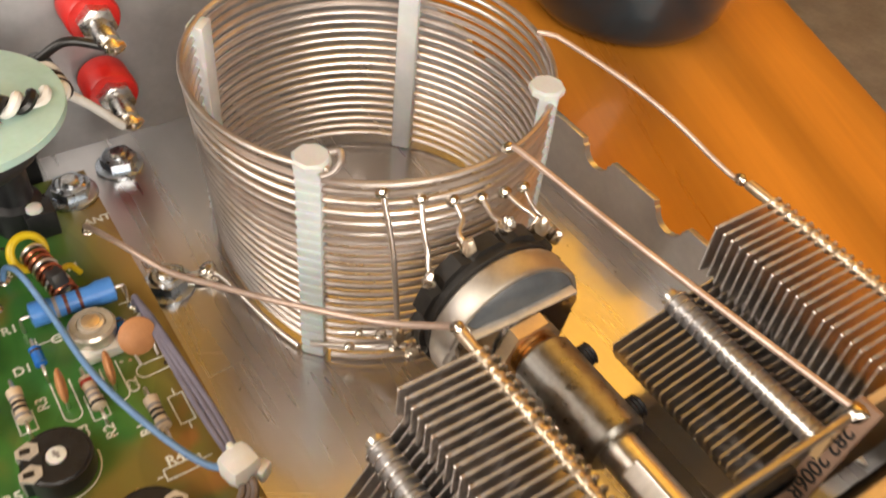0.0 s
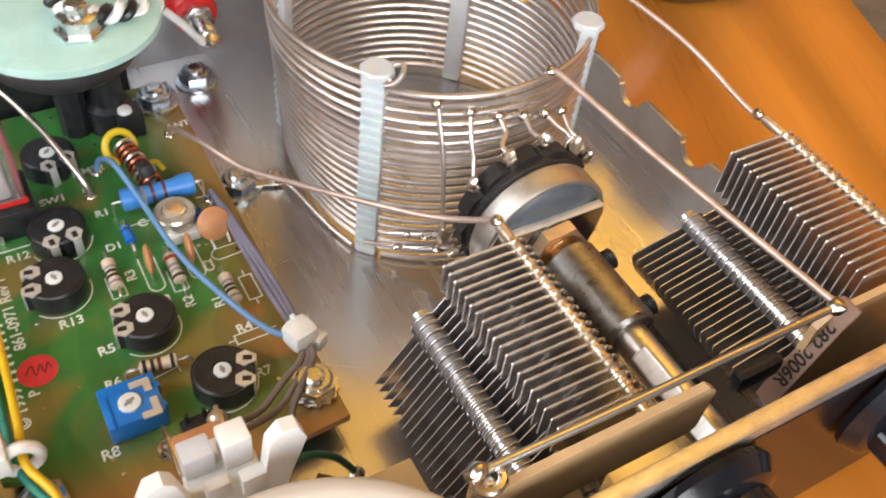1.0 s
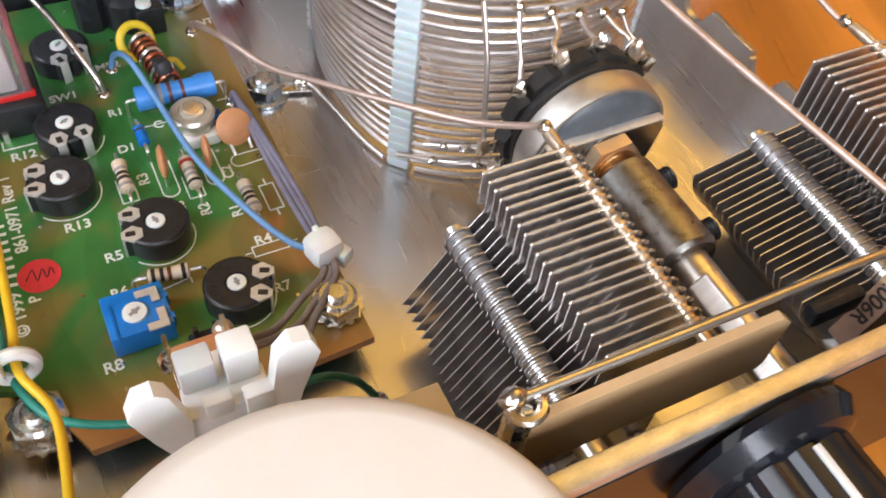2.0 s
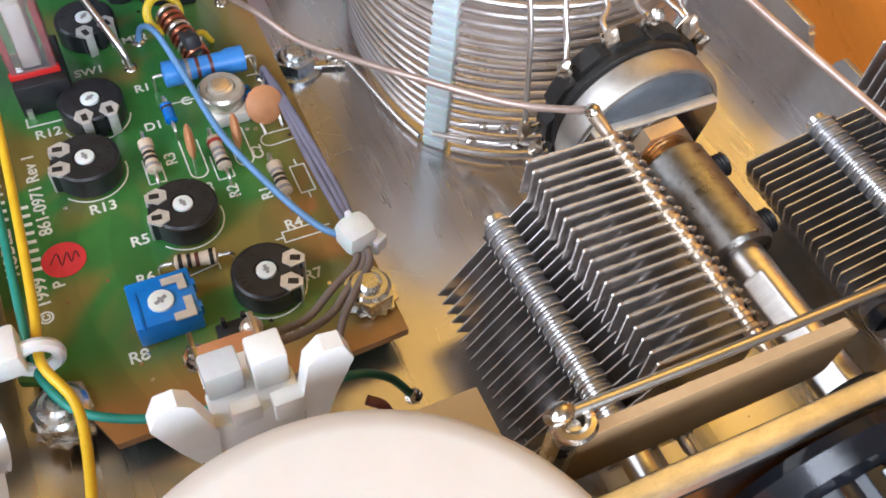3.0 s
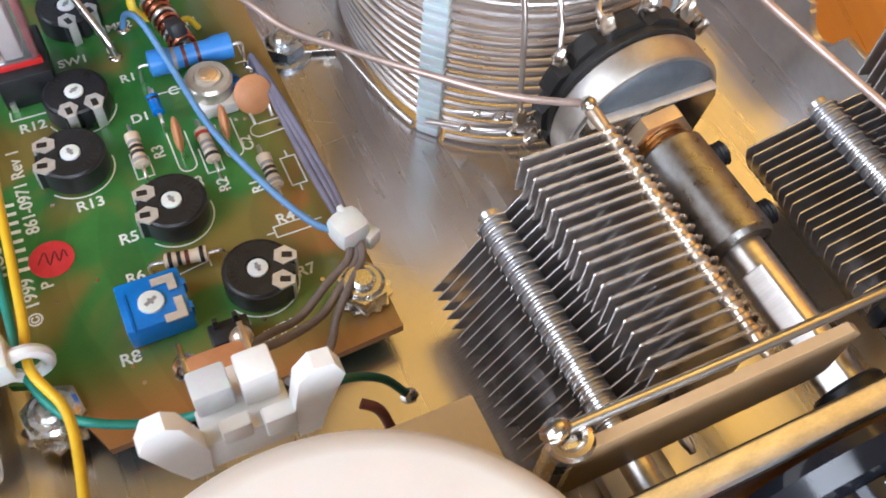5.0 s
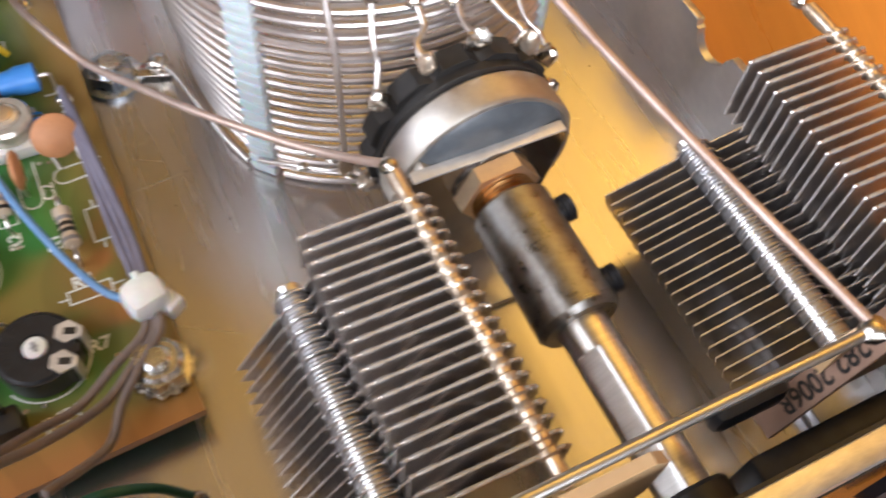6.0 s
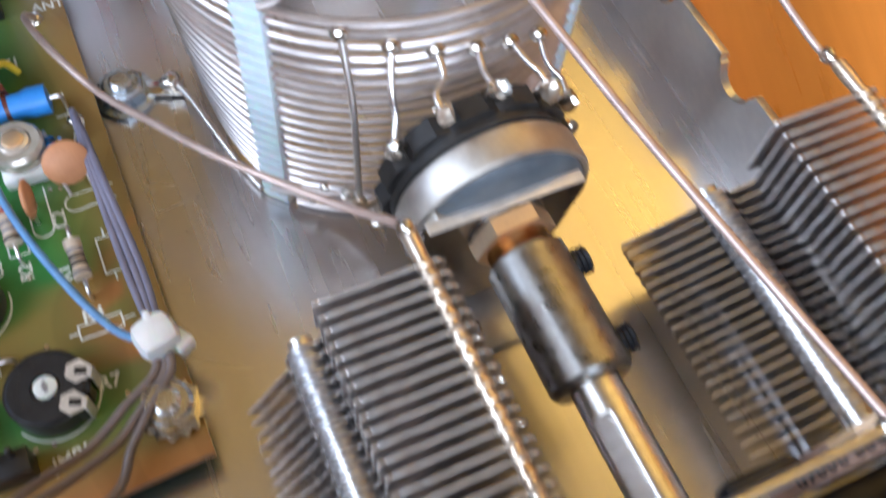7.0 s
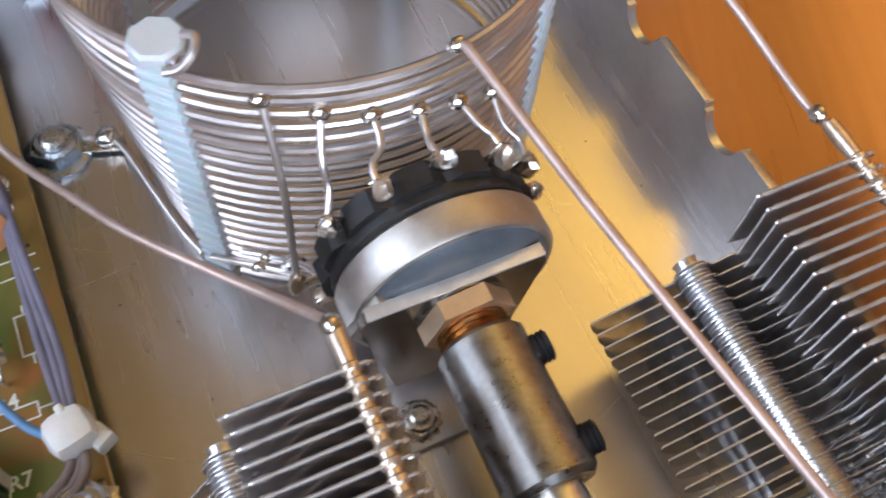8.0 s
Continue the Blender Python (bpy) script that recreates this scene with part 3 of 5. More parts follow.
def tuning_capacitor(label, ax, az, yb, lean, radius, xs0, xs1, zt, rod_x, rod_z, grp, mark, px0, px1):
    """Air variable capacitor: shaft along y, fixed plates to the side of the shaft."""
    t = thing("variable_capacitor", ((ax + rod_x) / 2, yb - 17, 0), label, "capacitor", grp)
    pitch = 1.612
    st = [(xs0, zt), (rod_x + 1.6, zt), (rod_x + 2.6, zt - 1.2), (rod_x + 2.6, 4.4), (ax + 3, 4.4), (ax + 6.5, 9.5), (ax + 8.0, az), (ax + 5.0, az + 7.0), (xs0, az + 8.2)]
    kinds = []
    for k in range(4):
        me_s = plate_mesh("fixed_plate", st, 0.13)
        edge_glint(me_s, xs0, rod_x + 1.4, zt, k)
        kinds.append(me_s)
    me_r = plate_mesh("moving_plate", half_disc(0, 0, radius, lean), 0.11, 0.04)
    rnd = random.Random(5)
    b = base_of(t)
    for k in range(NPL):
        y = yb - pitch * k
        o = new("fixed_plate", kinds[(k * 7 // 3) % 4])
        o.parent = t
        o.location = Vector((-b.x + rnd.uniform(-0.12, 0.12), y - b.y + rnd.uniform(-0.08, 0.08), rnd.uniform(-0.1, 0.1))) * MM
        o = new("moving_plate", me_r)
        o.parent = t
        o.location = Vector((ax - b.x, y + pitch / 2 - b.y + rnd.uniform(-0.1, 0.1), az)) * MM
        o.rotation_euler = (0, rnd.uniform(-0.012, 0.012), 0)
    y1 = yb - pitch * NPL
    prof = []
    for k in range(NPL):
        h = pitch * k
        for g in (0, pitch / 3, 2 * pitch / 3):
            prof += [(h + g, 1.55), (h + g + 0.14, 2.1), (h + g + 0.25, 2.1), (h + g + 0.39, 1.55)]
    part("rotor_hub", Shape().lathe((ax, yb + 1.6, az), (0, -1, 0), prof, 20), HUB, t, "ribbed rotor spacers")
    part("rotor_shaft", Shape().lathe((ax, yb + 2.6, az), (0, -1, 0), [(0, 1.6), (0.4, 1.4), (pitch * NPL + (4.0 if mark else 12.5), 2.1)], 20), SHAFT, t)
    top_rod = None
    for zz, nm in ((rod_z, "stator_rod"), (6.5, "stator_rod")):
        s = Shape()
        prof = [(0, 0.6), (0.3, 0.95), (2.6, 1.0)]
        for k in range(NPL):
            h = 5.4 + pitch * k
            prof += [(h - 0.55, 0.82), (h - 0.3, 1.1 + 0.08 * math.sin(k * 2.3)), (h + 0.25, 1.1 + 0.08 * math.sin(k * 1.7)), (h + 0.5, 0.82)]
        prof += [(pitch * NPL + 6.0, 0.9), (pitch * NPL + 7.4, 0.5)]
        rod = part(nm, s.lathe((rod_x, yb + 5.4, zz), (0, -1, 0), prof, 12), FLUX if zz > 20 else TINNED, t, "solder beaded rod joining the fixed plates")
        top_rod = rod if zz > 20 else top_rod
    # little solder ends of the plates along the rod
    for k in range(NPL):
        y = yb - pitch * k
        part("solder_bead", Shape().blob((rod_x + 1.9, y, rod_z - 0.2), (0.5, 0.3, 0.34), k, 1), FLUX if k % 3 else SOLDER, top_rod)
    zb, zh = (15.0, 37.5) if mark else (28.6, 40.6)
    part("end_plate", Shape().slab([(px0, zb + 1), (px0 + 1, zb), (px1 - 1, zb), (px1, zb + 1), (px1, zh - 2), (px1 - 2, zh), (px0 + 2, zh), (px0, zh - 2)], 1, y1 - (1.8 if mark else 4.4), y1 - (0.6 if mark else 3.2)), TAN, t, "tan phenolic end plate")
    part("foot", Shape().box(((ax + rod_x) / 2, y1 + 17, 1.6), (10, 42, 3.0), 0.4), ALU_WALL, t)
    if mark:
        # black block added where the gap behind the panel lies in shade
        part("dark_gap_block", Shape().box((22.6, -27.2, 10.4), (36.0, 4.2, 14.0), 0.6), BLACK_PL, t, "black block added to darken the shaded gap behind the panel")
        part("bearing_block", Shape().box((1.6, -21.6, 29.4), (9.4, 2.6, 4.2), 1.2), BLACK_PL, t, "black plastic front bearing block")
        strip = part("end_strip", Shape().box((11.0, -22.7, 29.6), (1.2, 3.5, 22.0), 0.25, Matrix.Rotation(0.34, 4, "Y")), TAPE, t, "reddish brown insulating strip with stamped number")
        num = words(mark, 10.39, -22.6, 29.82, 3.1, 0, strip, BLACK_PH, "stamped_mark", "", 0.06)
        down = Matrix(((0, 0, -1, 0), (0, -1, 0, 0), (-1, 0, 0, 0), (0, 0, 0, 1)))  # read downwards
        num.matrix_basis = Matrix.Translation(num.matrix_basis.translation) @ Matrix.Rotation(0.34, 4, "Y") @ down
    return t


cap_a = tuning_capacitor("air variable capacitor, many thin plates, almost fully meshed", -35.2, 21.0, 11.8, radians(54.5), 15.3, -33.8, -21, 35.2, -21.2, 34.7, "tuning capacitors", "", -51.0, -13.0)
cap_b = tuning_capacitor("air variable capacitor, many thin plates, half meshed", 21.8, 20.0, 11.8, radians(12), 14.2, 23.0, 36, 37.6, 36.2, 37.0, "tuning capacitors", "282 2006R", 10.4, 41.0)

# ==== rotary switch, bracket, coupler ====
AX, AZ = -5.2, 19.7
sw = thing("rotary_switch", (AX, 24, 0), "rotary tap switch with metal can and black phenolic wafer", "switch")
plate = [(-13.0, 1), (1.0, 1), (5.6, 22.8), (5.0, 24.7), (-16.6, 24.7), (-17.4, 22.8)]
part("bracket", Shape().slab(plate, 1, 20.0, 21.2), STEEL, sw, "bent aluminium mounting bracket")
# pale strip stands in for the highlight along the bracket's top edge
part("bracket_glint", Shape().box((-5.7, 20.6, 24.85), (21.6, 1.7, 0.4), 0.1), TINPLATE, sw, "top edge highlight added as a pale strip")
part("bracket_foot", Shape().box((-5.8, 15.8, 0.75), (23.5, 9.6, 1.3), 0.2), ALU_WALL, sw)
part("can", Shape().lathe((AX + 0.5, 22.3, AZ - 1.2), (0, 1, 0), [(0.5, 11.8), (0, 12.4), (0.1, 12.9), (0.7, 13.3), (4.5, 13.3), (5.0, 12.9), (5.0, 4)], 64), CAN, sw, "plated steel can with soft worn rim")
part("face", Shape().lathe((AX + 0.5, 21.25, AZ - 1.2), (0, 1, 0), [(0, 7), (0.15, 9.6), (0.6, 11.4), (1.3, 12.2), (2.0, 12.2)], 56), GREY_PLASTIC, sw, "dark slate front of the switch")
part("lock_tab", Shape().box((-15.6, 22.0, 21.4), (2.4, 1.4, 8), 0.3, Matrix.Rotation(0.5, 4, "Y")), CAN, sw)
waf = []
for k in range(48):
    a = 2 * math.pi * k / 48
    r = 12.5 if k % 4 == 3 else 13.7
    waf.append((AX + r * math.cos(a), AZ + r * math.sin(a)))
part("wafer", Shape().slab(waf, 1, 28.6, 31.6), BLACK_PH, sw, "notched black phenolic wafer")
part("wafer_ring", Shape().lathe((AX, 27.2, AZ), (0, 1, 0), [(0, 11.6), (0.2, 12.7), (1.4, 12.7), (1.6, 11.6)], 40), BLACK_PH, sw)
LUG = {"a": (-21.2, 30.8, 17.6), "b": (-17.0, 29.8, 29.7), "c": (-11.1, 28.9, 34.7), "d": (-3.8, 29.2, 35.6), "e": (3.8, 29.3, 32.2), "f": (7.4, 29.4, 28.0), "g": (-18.2, 31.0, 12.0), "h": (10.0, 31, 19)}
for i, (x, y, z) in enumerate(LUG.values()):
    d = Vector((x - AX, 0, z - AZ)).normalized()
    c = Vector((AX, 30.4, AZ)) + d * 13.6
    ang = math.atan2(d.z, d.x)
    lg = part("lug", Shape().box(c, (5.2, 0.5, 1.9), 0.12, Matrix.Rotation(-ang, 4, "Y")), SOLDER, sw, "tinned solder lug")
    part("solder_joint", Shape().blob((x, y, z), (1.15, 1.1, 1.75), i + 3, 2, 0.5), SOLDER if i % 2 else FLUX, lg, "bright solder blob")
part("bushing", Shape().lathe((AX, 21, AZ), (0, -1, 0), [(-1, 4.4)] + [(h * 0.35, 4.4 if h % 2 else 4.0) for h in range(24)] + [(8.4, 3.6)], 28), BRASS, sw, "threaded brass bushing")
hexo = [(AX + 5.7 * math.cos(math.pi * k / 3 + 0.12), AZ + 5.7 * math.sin(math.pi * k / 3 + 0.12)) for k in range(6)]
part("hex_nut", Shape().slab(hexo, 1, 17.0, 19.4), GOLD_NUT, sw, "bright plated hexagon nut")
part("washer", Shape().lathe((AX, 20.0, AZ), (0, -1, 0), [(0, 4.5), (0, 5.3), (0.5, 5.3), (0.5, 4.5)], 28), STEEL, sw)

cp = thing("shaft_coupler", (AX, 4, AZ - 5.6), "worn grey steel shaft coupler with two black set screws", "coupler")
part("sleeve", Shape().lathe((AX, 15.0, AZ), (0, -1, 0), [(0.0, 3.4), (0, 4.6), (0.7, 5.3), (17.7, 5.4), (18.5, 4.8), (18.5, 3.3)], 48), DULL_STEEL, cp)
for y in (11.0, -0.2):
    s = Shape().lathe((AX + 4.7, y, AZ + 1.4), (1, 0, 0.22), [(0, 1.7)] + [(0.3 + 0.3 * k, 1.95 if k % 2 else 1.7) for k in range(6)] + [(2.1, 1.5), (2.1, 1.0), (1.5, 0.9)], 14)
    ss = part("set_screw", s, BLACK_PL, cp, "black socket set screw")
    part("socket", Shape().lathe((AX + 6.3, y, AZ + 1.75), (1, 0, 0.22), [(0, 0.85), (0.16, 0.85)], 6), BLACK_PH, ss)
FN = radians(138)
rd, fl = [], []
for k in range(48):
    a = 2 * math.pi * k / 48
    x, z = 3.18 * math.cos(a), 3.18 * math.sin(a)
    rd.append((AX + x, AZ + z))
    over = max(0.0, x * math.cos(FN) + z * math.sin(FN) - 2.7)
    fl.append((AX + x - over * math.cos(FN), AZ + z - over * math.sin(FN)))
part("shaft", Shape().slab(fl, 1, -32.5, -7.5).slab(rd, 1, -7.5, 2), SHAFT, cp, "bright quarter-inch shaft with a milled flat")
part("shaft_sleeve", Shape().lathe((AX, -25.6, AZ), (0, -1, 0), [(0, 3.3), (0, 4.4), (0.5, 4.8), (4.8, 4.8)], 28), BLACK_PL, cp, "black plastic bushing on the shaft")


# knobs outside the panel
def knob():
    t = thing("control_knob", (0, 0, 0), "fluted black plastic control knob with pointer skirt", "knob", "front panel knobs")
    ring = [(r * math.cos(2 * math.pi * k / 60), r * math.sin(2 * math.pi * k / 60)) for k, r in ((k, 9.2 if (k % 5) < 3 else 8.4) for k in range(60))]
    part("grip", Shape().slab(ring, 1, -19, -5), KNOB, t)
    part("skirt", Shape().lathe((0, 0, 0), (0, -1, 0), [(0.8, 8), (0.8, 11.6), (2.0, 12.0), (4.2, 10.8), (5, 9)], 48), KNOB, t)
    part("cap_inlay", Shape().lathe((0, -19, 0), (0, -1, 0), [(0, 7.6), (0.4, 7.2)], 32), KNOB, t, "glossy black end cap")
    part("pointer", Shape().box((0, -12, 9.4), (0.9, 13, 0.5), 0.1), WHITE_PL, t, "white pointer line")
    return t


kn = knob()
for x, z in ((18.0, 31.0),):
    copy_thing(kn, at(x, Y0 - 2.6, z))
kn.matrix_basis = at(-22.4, Y0 - 2.6, 31.2)

# ==== bare rods and wires ====


def wire(name, pts, r, material, label, group="", blobs=()):
    t = thing(name, pts[0], label, "wire", group)
    part("conductor", Shape().tube(pts, r, 12, 10), material, t)
    for i, (p, s) in enumerate(blobs):
        part("solder_joint", Shape().blob(p, s, i + 7, 2, 0.3), SOLDER, t)
    return t


wire("ground_bar", [(-50.6, -23.0, 43.8), (-30, -23.2, 43.6), (-10, -23.1, 43.2), (9.5, -23.0, 42.5)], 0.6, SHAFT, "straight bright metal bar over the capacitor ends", "",
     [((-49.8, -22.8, 44.0), (1.6, 1.3, 1.2)), ((9.4, -23.0, 42.6), (1.5, 1.4, 1.3))])
bolt = thing("terminal_post", (-49.6, -24.0, 0), "soldered metal post carrying the end of the bar", "post")
part("post", Shape().tube([(-49.6, -24, 0), (-49.6, -24, 42.6)], 1.6), ZINC, bolt)
part("lug_ring", Shape().tube([(-48.9 + 1.7 * math.cos(a), -24.0 + 1.4 * math.sin(a), 43.2) for a in [2 * math.pi * k / 12 for k in range(12)]], 0.7, 8, 3, True), SOLDER, bolt)
wire("coil_lead", [(0.8, 36.4, 44.2), (1.2, 33.5, 44.6), (3.5, 15, 44.0), (6.4, -4, 43.4), (9.3, -22.6, 43.0)], 0.56, COPPER_TIN, "straight copper coloured wire from coil to bar", "coil leads", [((0.5, 36.6, 44.0), (1.2, 1.0, 0.9))])
wire("coil_lead", [(25.4, 61.5, 43.4), (26.8, 59.5, 43.6), (28.4, 57.2, 43.1), (31.2, 43.0, 42.2), (33.1, 33.0, 40.5), (34.8, 24.0, 37.8), (35.6, 19.5, 36.8), (36.2, 16.0, 37.0)], 0.52, COPPER_TIN, "long bowed copper coloured wire from coil to plates", "coil leads", [((35.7, 18.4, 37.2), (1.0, 1.2, 1.0))])
wire("antenna_lead", [(-53.6, 89.4, 6.2), (-54.4, 85.5, 11.0), (-54.0, 80, 14.6), (-51.6, 70, 18.2), (-47.4, 60, 19.0), (-42.2, 50, 22.2), (-36.8, 40, 25.6), (-29.5, 30, 28.0), (-25.9, 25, 29.8), (-22.9, 20, 32.8), (-21.3, 16.8, 35.2)], 0.55, COPPER_TIN, "bare tinned wire bowed from board to capacitor rod", "coil leads",
     [((-21.3, 16.6, 35.2), (1.1, 1.3, 1.0)), ((-53.6, 89.4, 6.5), (1.1, 1.1, 0.7))])
TAPS = [((-19.6, 40.0, 40.7), "a", 0.45), ((-14.2, 37.6, 38.9), "b", 0.45), ((-9.0, 36.4, 37.4), "c", 0.45), ((-3.6, 36.2, 35.8), "d", 0.45), ((1.2, 36.4, 34.8), "e", 0.45), ((6.0, 37.4, 33.1), "f", 0.4)]
for i, (p, l, r) in enumerate(TAPS):
    q = Vector(LUG[l])
    p = Vector(p)
    m1 = p.lerp(q, 0.33) + Vector((0.4 * (-1) ** i, -0.6, -0.5))
    m2 = p.lerp(q, 0.7) + Vector((0.5 * (-1) ** (i // 2), 0.5, -0.3 if i else 1.2))
    wire("tap_wire", [p, m1, m2, q], r, TINNED, "short bare tap wire soldered to coil and lug", "coil taps", [(p, (1.2, 1.0, 1.0))])
wire("coil_end_wire", [(-17.4, 32.2, 11.4), (-18.0, 35.2, 8.8), (-20.6, 39.2, 5.6), (-24.4, 42.6, 4.6), (-29.4, 46.0, 4.6)], 0.5, TINNED, "bare wires from lower coil end to the switch", "", [((-18.2, 35.6, 8.4), (1.4, 1.0, 0.9)), ((-23.6, 42.0, 4.7), (1.2, 0.9, 0.8)), ((-17.4, 32.2, 11.4), (1.1, 1.0, 0.9))])
wire("coil_end_wire", [(-17.8, 32.2, 14.2), (-19.0, 35.8, 12.2), (-21.8, 39.6, 9.8), (-25.4, 42.8, 8.6)], 0.45, TINNED, "bare wires from lower coil end to the switch", "", [((-20.0, 37.2, 11.2), (1.6, 1.0, 0.8)), ((-22.6, 40.4, 9.4), (0.9, 0.8, 0.7))])

# ==== nuts and bolts on the case floor ====


def nut_bolt(size=3.8, height=3.2, star=True, metal=SOLDER):
    t = thing("nut_and_bolt", (0, 0, 0), "zinc plated hexagon nut with star washer on a bolt" if star else "bluish zinc plated nut on a flat round washer", "fastener", "nuts and bolts")
    hx = [(size * math.cos(math.pi * k / 3), size * math.sin(math.pi * k / 3)) for k in range(6)]
    part("nut", Shape().slab(hx, 2, 0.9, height).lathe((0, 0, height), (0, 0, 1), [(0, size * 0.84), (0.45, size * 0.7)], 24), ZINC if star else BLUE_ZINC, t)
    part("bolt_end", Shape().lathe((0, 0, 0), (0, 0, 1), [(0, size * 0.46), (height + 0.9, size * 0.5), (height + 1.3, size * 0.36)], 20), ZINC, t)
    sw_ = [((size * (1.14 if k % 2 else 0.98)) * math.cos(2 * math.pi * k / 28), (size * (1.14 if k % 2 else 0.98)) * math.sin(2 * math.pi * k / 28)) for k in range(28)]
    if star:
        part("star_washer", Shape().slab(sw_, 2, 0.1, 0.8), metal, t)
    else:
        part("flat_washer", Shape().lathe((0, 0, 0), (0, 0, 1), [(0.05, size * 1.3), (0.7, size * 1.3), (0.85, size * 1.2), (0.9, size * 0.6)], 36), metal, t)
    return t


nb = nut_bolt()
for x, y, z, tn in ((-52.2, 17.9, 6.1, 12), (-96.4, 16.6, 3.4, 40), (-12.2, 14.4, 1.4, 10)):
    o = copy_thing(nb, at(x, y, z, tn))
    if z < 5 and x < -40:
        o.scale = (1.12, 1.12, 1.12)
    if x > -20:
        o.scale = (0.7, 0.7, 0.7)
nb.matrix_basis = at(-72, 112, 0, 30)
nf = nut_bolt(3.8, 3.0, False, BLUE_ZINC)
for x, y, z, tn in ((-53.1, 100.5, 6.1, 5), (-40.8, 112.0, 0.0, 50)):
    copy_thing(nf, at(x, y, z, tn))
nf.matrix_basis = at(-44.6, 74.3, 0.0, 20)
tag = thing("solder_tag", (-38.4, 73.4, 0), "bent tinned solder tag with a joint on top", "fastener")
part("tab", Shape().box((-38.6, 73.0, 1.0), (6.5, 3.0, 0.5), 0.15, Matrix.Rotation(-0.3, 4, "Z")), SOLDER, tag)
part("solder_joint", Shape().blob((-37.2, 72.6, 2.4), (1.9, 1.7, 1.5), 4, 2, 0.3), SOLDER, tag)
wire("coil_ground_wire", [(-37.0, 72.8, 2.4), (-35.4, 69.0, 2.4), (-33.8, 62.0, 1.8), (-32.0, 54.5, 1.3), (-30.2, 49.0, 1.2)], 0.5, TINNED, "bare wire from tag along the lowest coil turn")

# ==== circuit board ====
BX0, BX1, BY0, BY1, BZ = -101.0, -48.9, 10.7, 107.0, 6.0
pcb = thing("circuit_board", ((BX0 + BX1) / 2, (BY0 + BY1) / 2, 4.4), "green printed circuit board with painted brown reflections and white legends", "circuit board")
rim = [(BX1, 10.8), (BX1, BY1), (BX0, BY1), (BX0, 23.0), (-97.0, 21.5), (-93.0, 13.6), (-91.0, 9.0), (-85.0, 9.0)]
part("board", Shape().slab(rim, 2, BZ - 1.6, BZ), BOARD, pcb)
part("solder_side", Shape().slab([(x * 0.985 - 1.1, y * 0.985 + 0.7) for x, y in rim], 2, BZ - 1.75, BZ - 1.62), BOARD_BACK, pcb, "dark green solder side")
for x, y in ((-52.0, 18.6), (-53.1, 100.5), (-96, 100)):
    part("standoff", Shape().lathe((x, y, 0), (0, 0, 1), [(0, 3), (4.4, 3)], 6), ZINC, pcb)


def legend(text, x, y, size=2.6, turn=0.0):
    words(text, x, y, BZ + 0.02, size, turn, pcb, SILK, "printed_legend", "", 0.05)


def line(pts, w=0.26, closed=False):
    """A printed white line on the board."""
    n = len(pts)
    s = Shape()
    for i in range(n):
        p = Vector((*pts[i], 0))
        a = p - Vector((*pts[i - 1], 0)) if (closed or i > 0) else None
        b = Vector((*pts[(i + 1) % n], 0)) - p if (closed or i < n - 1) else None
        da, db = (a or b).normalized(), (b or a).normalized()
        m = (da + db).normalized()
        q = Vector((-m.y, m.x, 0)) * (w / 2) / max(0.5, m.dot(da))
        for z in (BZ + 0.015, BZ + 0.055):
            for e in (1, -1):
                s.v.append((p.x + q.x * e, p.y + q.y * e, z))
    for i in range(n if closed else n - 1):
        a, b = 4 * i, 4 * ((i + 1) % n)
        s.f += [(a + 2, a + 3, b + 3, b + 2), (a, a + 2, b + 2, b), (a + 3, a + 1, b + 1, b + 3), (a + 1, a, b, b + 1)]
    part("printed_outline", s, SILK, pcb)


def arc(cx, cy, r, a0, a1, n=14):
    return [(cx + r * math.cos(radians(a0 + (a1 - a0) * k / n)), cy + r * math.sin(radians(a0 + (a1 - a0) * k / n))) for k in range(n + 1)]


for text, x, y, size, turn in (("R12", -89.0, 67.2, 2.65, 0), ("R13", -84.2, 48.6, 2.65, 0), ("R5", -80.5, 40.3, 2.65, 0), ("R8", -85.3, 20.7, 2.65, 0), ("R7", -58.4, 24.9, 2.6, 0),
                               ("R4", -58.0, 35.0, 2.6, 0), ("R3", -72.1, 54.8, 2.5, 90), ("R2", -64.6, 44.7, 2.5, 90), ("R1", -60.0, 42.5, 2.5, 90), ("C2", -58.6, 51.3, 2.5, 90), ("C3", -68.2, 46.5, 2.4, 90),
                               ("D1", -72.9, 62.8, 2.5, 0), ("C", -66.4, 66.6, 2.5, 0), ("R1", -72.5, 72.2, 2.5, 0), ("R6", -81.4, 33.2, 2.5, 0), ("JMP2", -71.2, 85.0, 2.5, 0), ("T1", -59.1, 81.7, 2.5, 0),
                               ("GND", -52.4, 65.4, 2.4, 80), ("ANT", -51.2, 91.6, 2.5, 0), ("SW1", -80.0, 79.3, 2.5, 0), ("JMP1", -65.0, 17.0, 2.4, 8), ("TX", -73.4, 80.4, 2.0, 90)):
    legend(text, x, y, size, turn)
legend("861-0971 Rev 1", -93.0, 55.0, 2.7, 90)
legend("\u00a9 1999", -95.6, 34.9, 2.75, 90)
legend("P", -93.0, 36.8, 2.4, 90)
legend("MODEL:", -98.7, 45.0, 2.6, 90)
